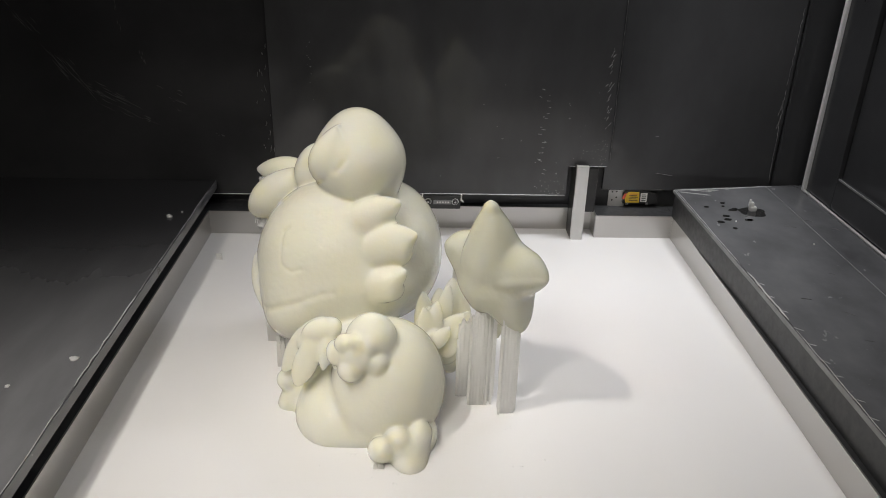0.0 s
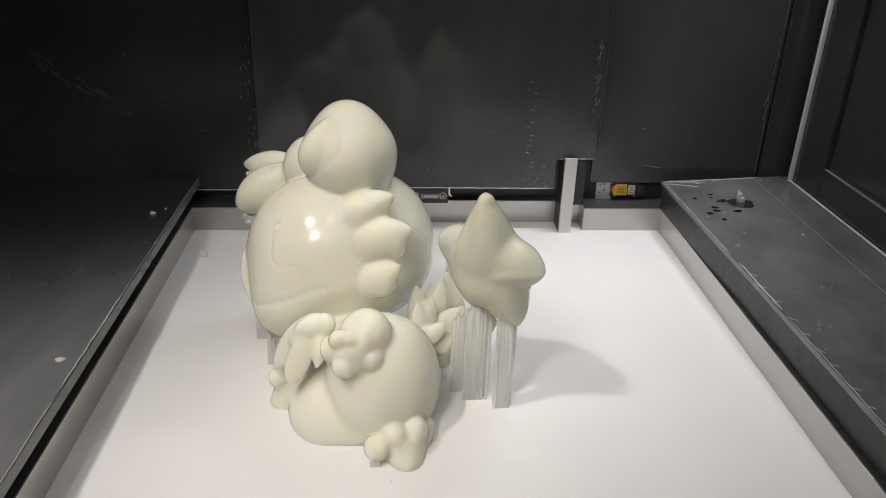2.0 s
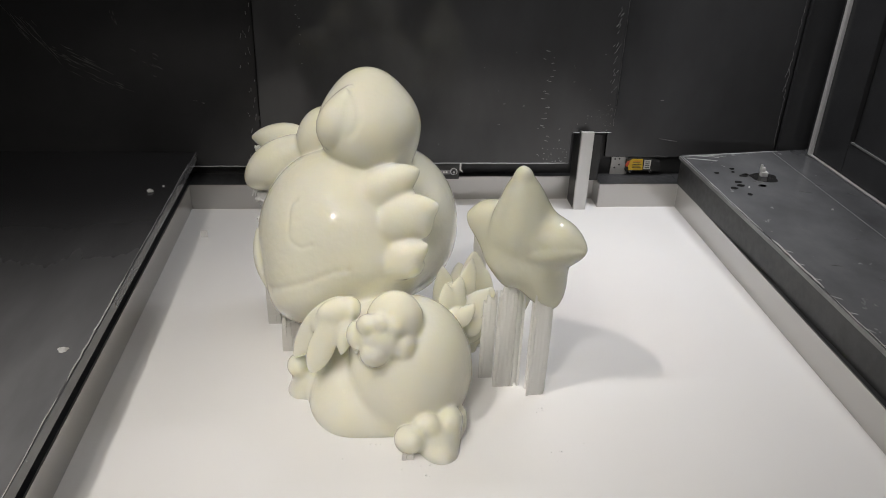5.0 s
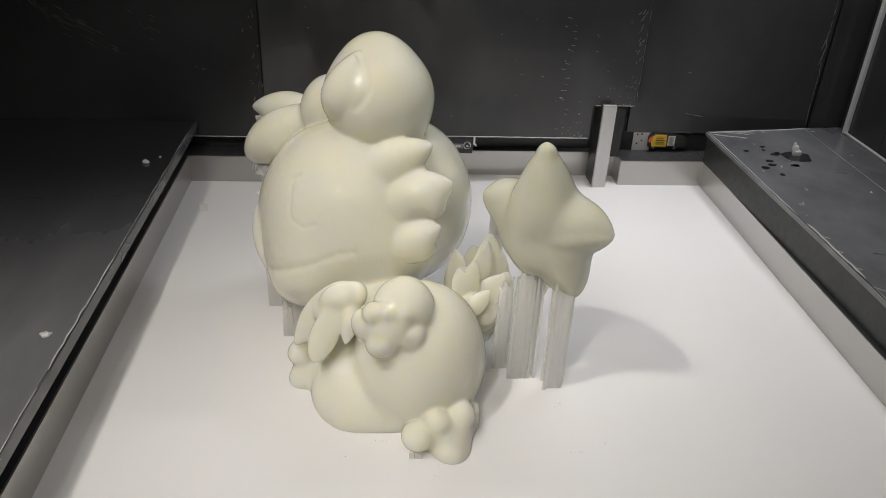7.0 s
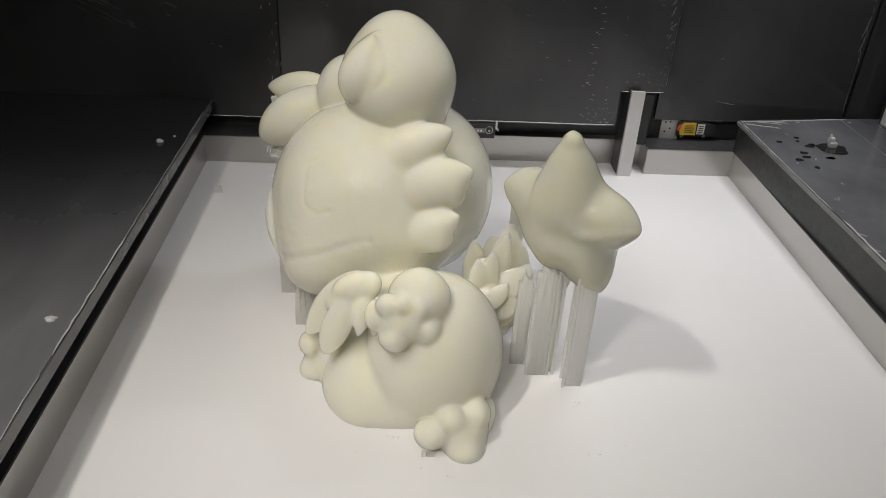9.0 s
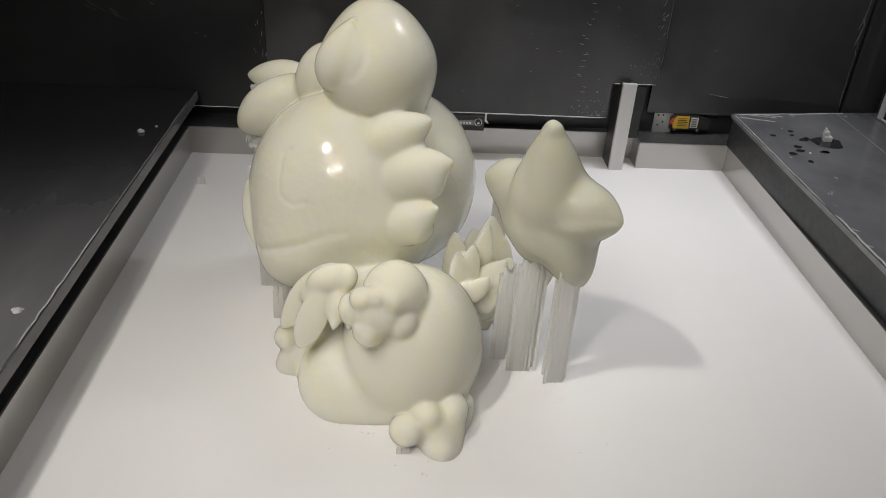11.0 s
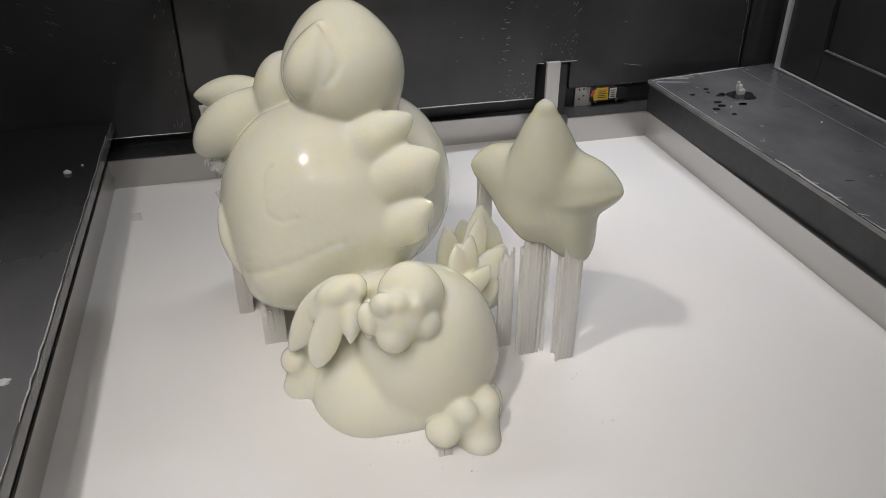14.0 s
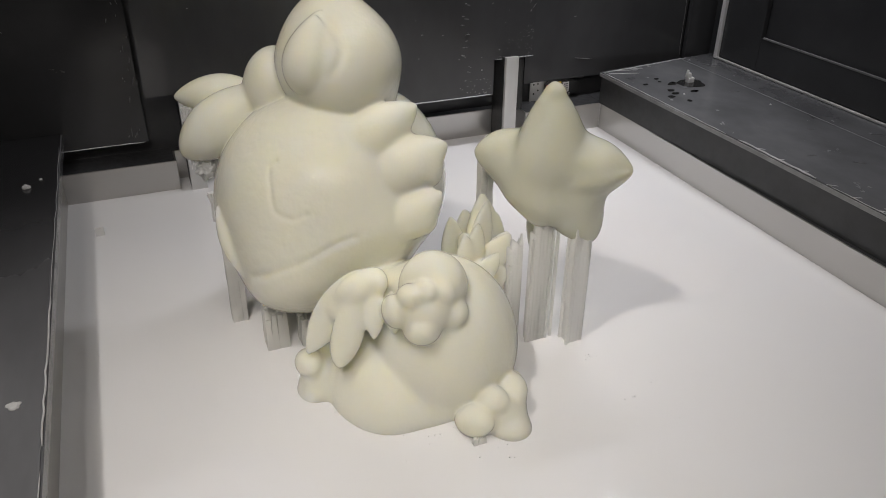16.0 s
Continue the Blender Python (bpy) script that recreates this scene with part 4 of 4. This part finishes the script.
def column_a(rnd, i):
    return 0.139 + rnd.gauss(0, 0.003) + 0.006 * rnd.random(), 0.098 + 0.13 * (i + rnd.random()) / 16, rnd.uniform(0.0018, 0.0042), rnd.uniform(0.0003, 0.00045), 0.0058, 8


def column_b(rnd, i):
    return 0.2325 + rnd.gauss(0, 0.0022), 0.165 + 0.12 * rnd.random() ** 0.8, rnd.uniform(0.0003, 0.0006), rnd.uniform(0.0015, 0.0048), 0.0058, 32


def notch_spray(rnd, i):
    u = rnd.random()
    return 0.238 - 0.055 * u * rnd.random(), 0.114 + 0.045 * rnd.random() * (1 - 0.5 * u), rnd.uniform(0.0002, 0.0008), rnd.uniform(0.0002, 0.0007), 0.0058


def notch_left(rnd, i):
    return 0.180 - abs(rnd.gauss(0, 0.02)), 0.068 + abs(rnd.gauss(0, 0.016)), rnd.uniform(0.0003, 0.0014), rnd.uniform(0.0002, 0.0007), 0.0058


def stray(rnd, i):
    return rnd.uniform(-0.01, 0.225), 0.075 + 0.16 * rnd.random(), rnd.uniform(0.0003, 0.0020), rnd.uniform(0.0002, 0.0004), 0.0058


def column_far(rnd, i):
    return -0.190 + rnd.gauss(0, 0.004), 0.20 + 0.10 * rnd.random(), rnd.uniform(0.0006, 0.0016), rnd.uniform(0.0002, 0.0005), 0.0058


def edge_left(rnd, i):
    return -0.262 + rnd.gauss(0, 0.005), 0.06 + 0.22 * rnd.random(), rnd.uniform(0.0003, 0.0006), rnd.uniform(0.001, 0.006), 0.0298


splashes("dried_splashes", 16, 1, column_a, "row of short dried resin dashes on the rear panel")
splashes("dried_splashes", 26, 2, column_b, "scratchy run of dried resin down the panel edge")
splashes("dried_splashes", 40, 3, notch_spray, "curled specks of dried resin over the panel notch")
splashes("dried_splashes", 34, 4, notch_left, "curled specks of dried resin at the panel foot")
splashes("dried_splashes", 26, 6, stray, "few stray flecks of dried resin on the panel")
splashes("dried_splashes", 10, 7, column_far, "few stray flecks of dried resin on the panel")
splashes("dried_splashes", 26, 5, edge_left, "scuffed edge of film on the rear panel")
# glossy lower lip of the rear panel and a drop mark
tagged(mesh_ob("panel_bead", cord_mesh(wander((-0.035, 0.0055, 0.0665), (0.183, 0.0055, 0.0665), 20, 0.0004, rnd), 0.0007), FILM), "bright bead of dried resin along the panel foot", "dried resin")
tagged(mesh_ob("panel_bead", cord_mesh(wander((-0.40, 0.0295, 0.0525), (-0.255, 0.0295, 0.0525), 20, 0.0004, rnd), 0.0006), FILM), "bright bead of dried resin along the panel foot", "dried resin")
tagged(mesh_ob("panel_bead", cord_mesh(wander((0.185, 0.0055, 0.1125), (0.240, 0.0055, 0.1130), 10, 0.0003, rnd), 0.0005), FILM), "bright bead of dried resin over the panel notch", "dried resin")


# film edges standing off the right rear panel
for a, b, amp, r in (((0.2520, 0.112), (0.2512, 0.255), 0.0005, 0.0004), ((0.2515, 0.255), (0.2508, 0.40), 0.0004, 0.0003),
                     ((0.5030, 0.080), (0.5005, 0.150), 0.0006, 0.0004), ((0.5005, 0.150), (0.4985, 0.215), 0.0014, 0.0005), ((0.4990, 0.215), (0.5010, 0.34), 0.0008, 0.0004),
                     ((0.4960, 0.165), (0.5000, 0.182), 0.0004, 0.0004), ((0.4950, 0.185), (0.4990, 0.205), 0.0004, 0.0004)):
    tagged(mesh_ob("film_edge", cord_mesh(wander((a[0], 0.0366, a[1]), (b[0], 0.0366, b[1]), 16, amp, rnd), r), SMEAR), "creased pale edge of film on the rear panel", "film edge", "film edges on the panels")
for a, b, r in (((0.324, 0.0930), (0.352, 0.0885), 0.0004), ((0.316, 0.150), (0.322, 0.151), 0.0003)):
    tagged(mesh_ob("panel_smear", cord_mesh(wander((a[0], 0.0369, a[1]), (b[0], 0.0369, b[1]), 6, 0.0003, rnd), r), SMEAR), "faint pale smear on the black panel", "dried resin", "smears on the panels")
for i in range(14):
    x, y = rnd.uniform(0.385, 0.525), rnd.uniform(-0.42, -0.08)
    tagged(mesh_ob("shelf_smear", cord_mesh(wander((x, y, 0.0802), (x + rnd.uniform(0.006, 0.016), y - rnd.uniform(0.002, 0.010), 0.0802), 5, 0.0003, rnd), 0.00035), FAINT), "short pale smear on the film of the shelf", "dried resin", "smears on the shelf")


# tiny bubbles on the liquid, with domes added for the glints of its ripples
def bubbles(count, seed, spots):
    rnd = random.Random(seed)
    bm = bmesh.new()
    for i in range(count):
        x, y, w = spots[i % len(spots)]
        r = rnd.uniform(0.0004, 0.0010)
        bmesh.ops.create_icosphere(bm, subdivisions=2, radius=1, matrix=Matrix.Translation((x + rnd.gauss(0, w), y + rnd.gauss(0, w), 0)) @ Matrix.Diagonal((r, r, r * 0.7, 1)))
    return tagged(mesh_ob("resin_bubbles", bm, LIQUID, True), "tiny bubbles and added glint domes on the white liquid", "bubbles", kind="stuff")


bubbles(46, 11, ((-0.10, -0.505, 0.012), (-0.06, -0.53, 0.012), (0.02, -0.415, 0.006), (0.055, -0.458, 0.004), (0.07, -0.52, 0.02), (-0.16, -0.44, 0.01), (-0.206, -0.30, 0.003)))


# scuffs on the side wall and a faint square on the rear panel
def scuff(points, r, label):
    return tagged(mesh_ob("wall_scuff", cord_mesh(points, r), FAINT), label, "scuff", "scuffs on the wall")


def wiped(a, b, y, count, spread):
    """A wispy smear: many short faint strokes along a line."""
    bm = bmesh.new()
    a, b = Vector((a[0], y, a[1])), Vector((b[0], y, b[1]))
    along = b - a
    across = Vector((-along.z, 0, along.x)).normalized()
    for i in range(count):
        u, v, long = rnd.random(), rnd.gauss(0, spread), rnd.uniform(0.06, 0.25)
        p = a + along * u + across * v
        cord_mesh([p, p + along * long * 0.5 + across * rnd.gauss(0, spread * 0.15), p + along * long], rnd.uniform(0.0002, 0.0006), 5, bm)
    return tagged(mesh_ob("wall_scuff", bm, FAINT), "wispy pale smear wiped over the black panel", "scuff", kind="stuff")


for a, b, count, spread in (((-0.600, 0.335), (-0.515, 0.220), 26, 0.006), ((-0.515, 0.215), (-0.430, 0.170), 30, 0.007), ((-0.455, 0.350), (-0.452, 0.300), 5, 0.0012),
                            ((-0.430, 0.275), (-0.424, 0.240), 5, 0.0012), ((-0.415, 0.215), (-0.370, 0.190), 10, 0.006), ((-0.345, 0.150), (-0.325, 0.144), 6, 0.001)):
    wiped(a, b, 0.0299, count, spread)
for a, b in (((0.385, 0.175), (0.432, 0.175)), ((0.432, 0.175), (0.432, 0.137)), ((0.432, 0.137), (0.385, 0.137)), ((0.385, 0.137), (0.385, 0.175))):
    scuff([(a[0], 0.0371, a[1]), (b[0], 0.0371, b[1])], 0.0003, "faint outline of a removed square label")
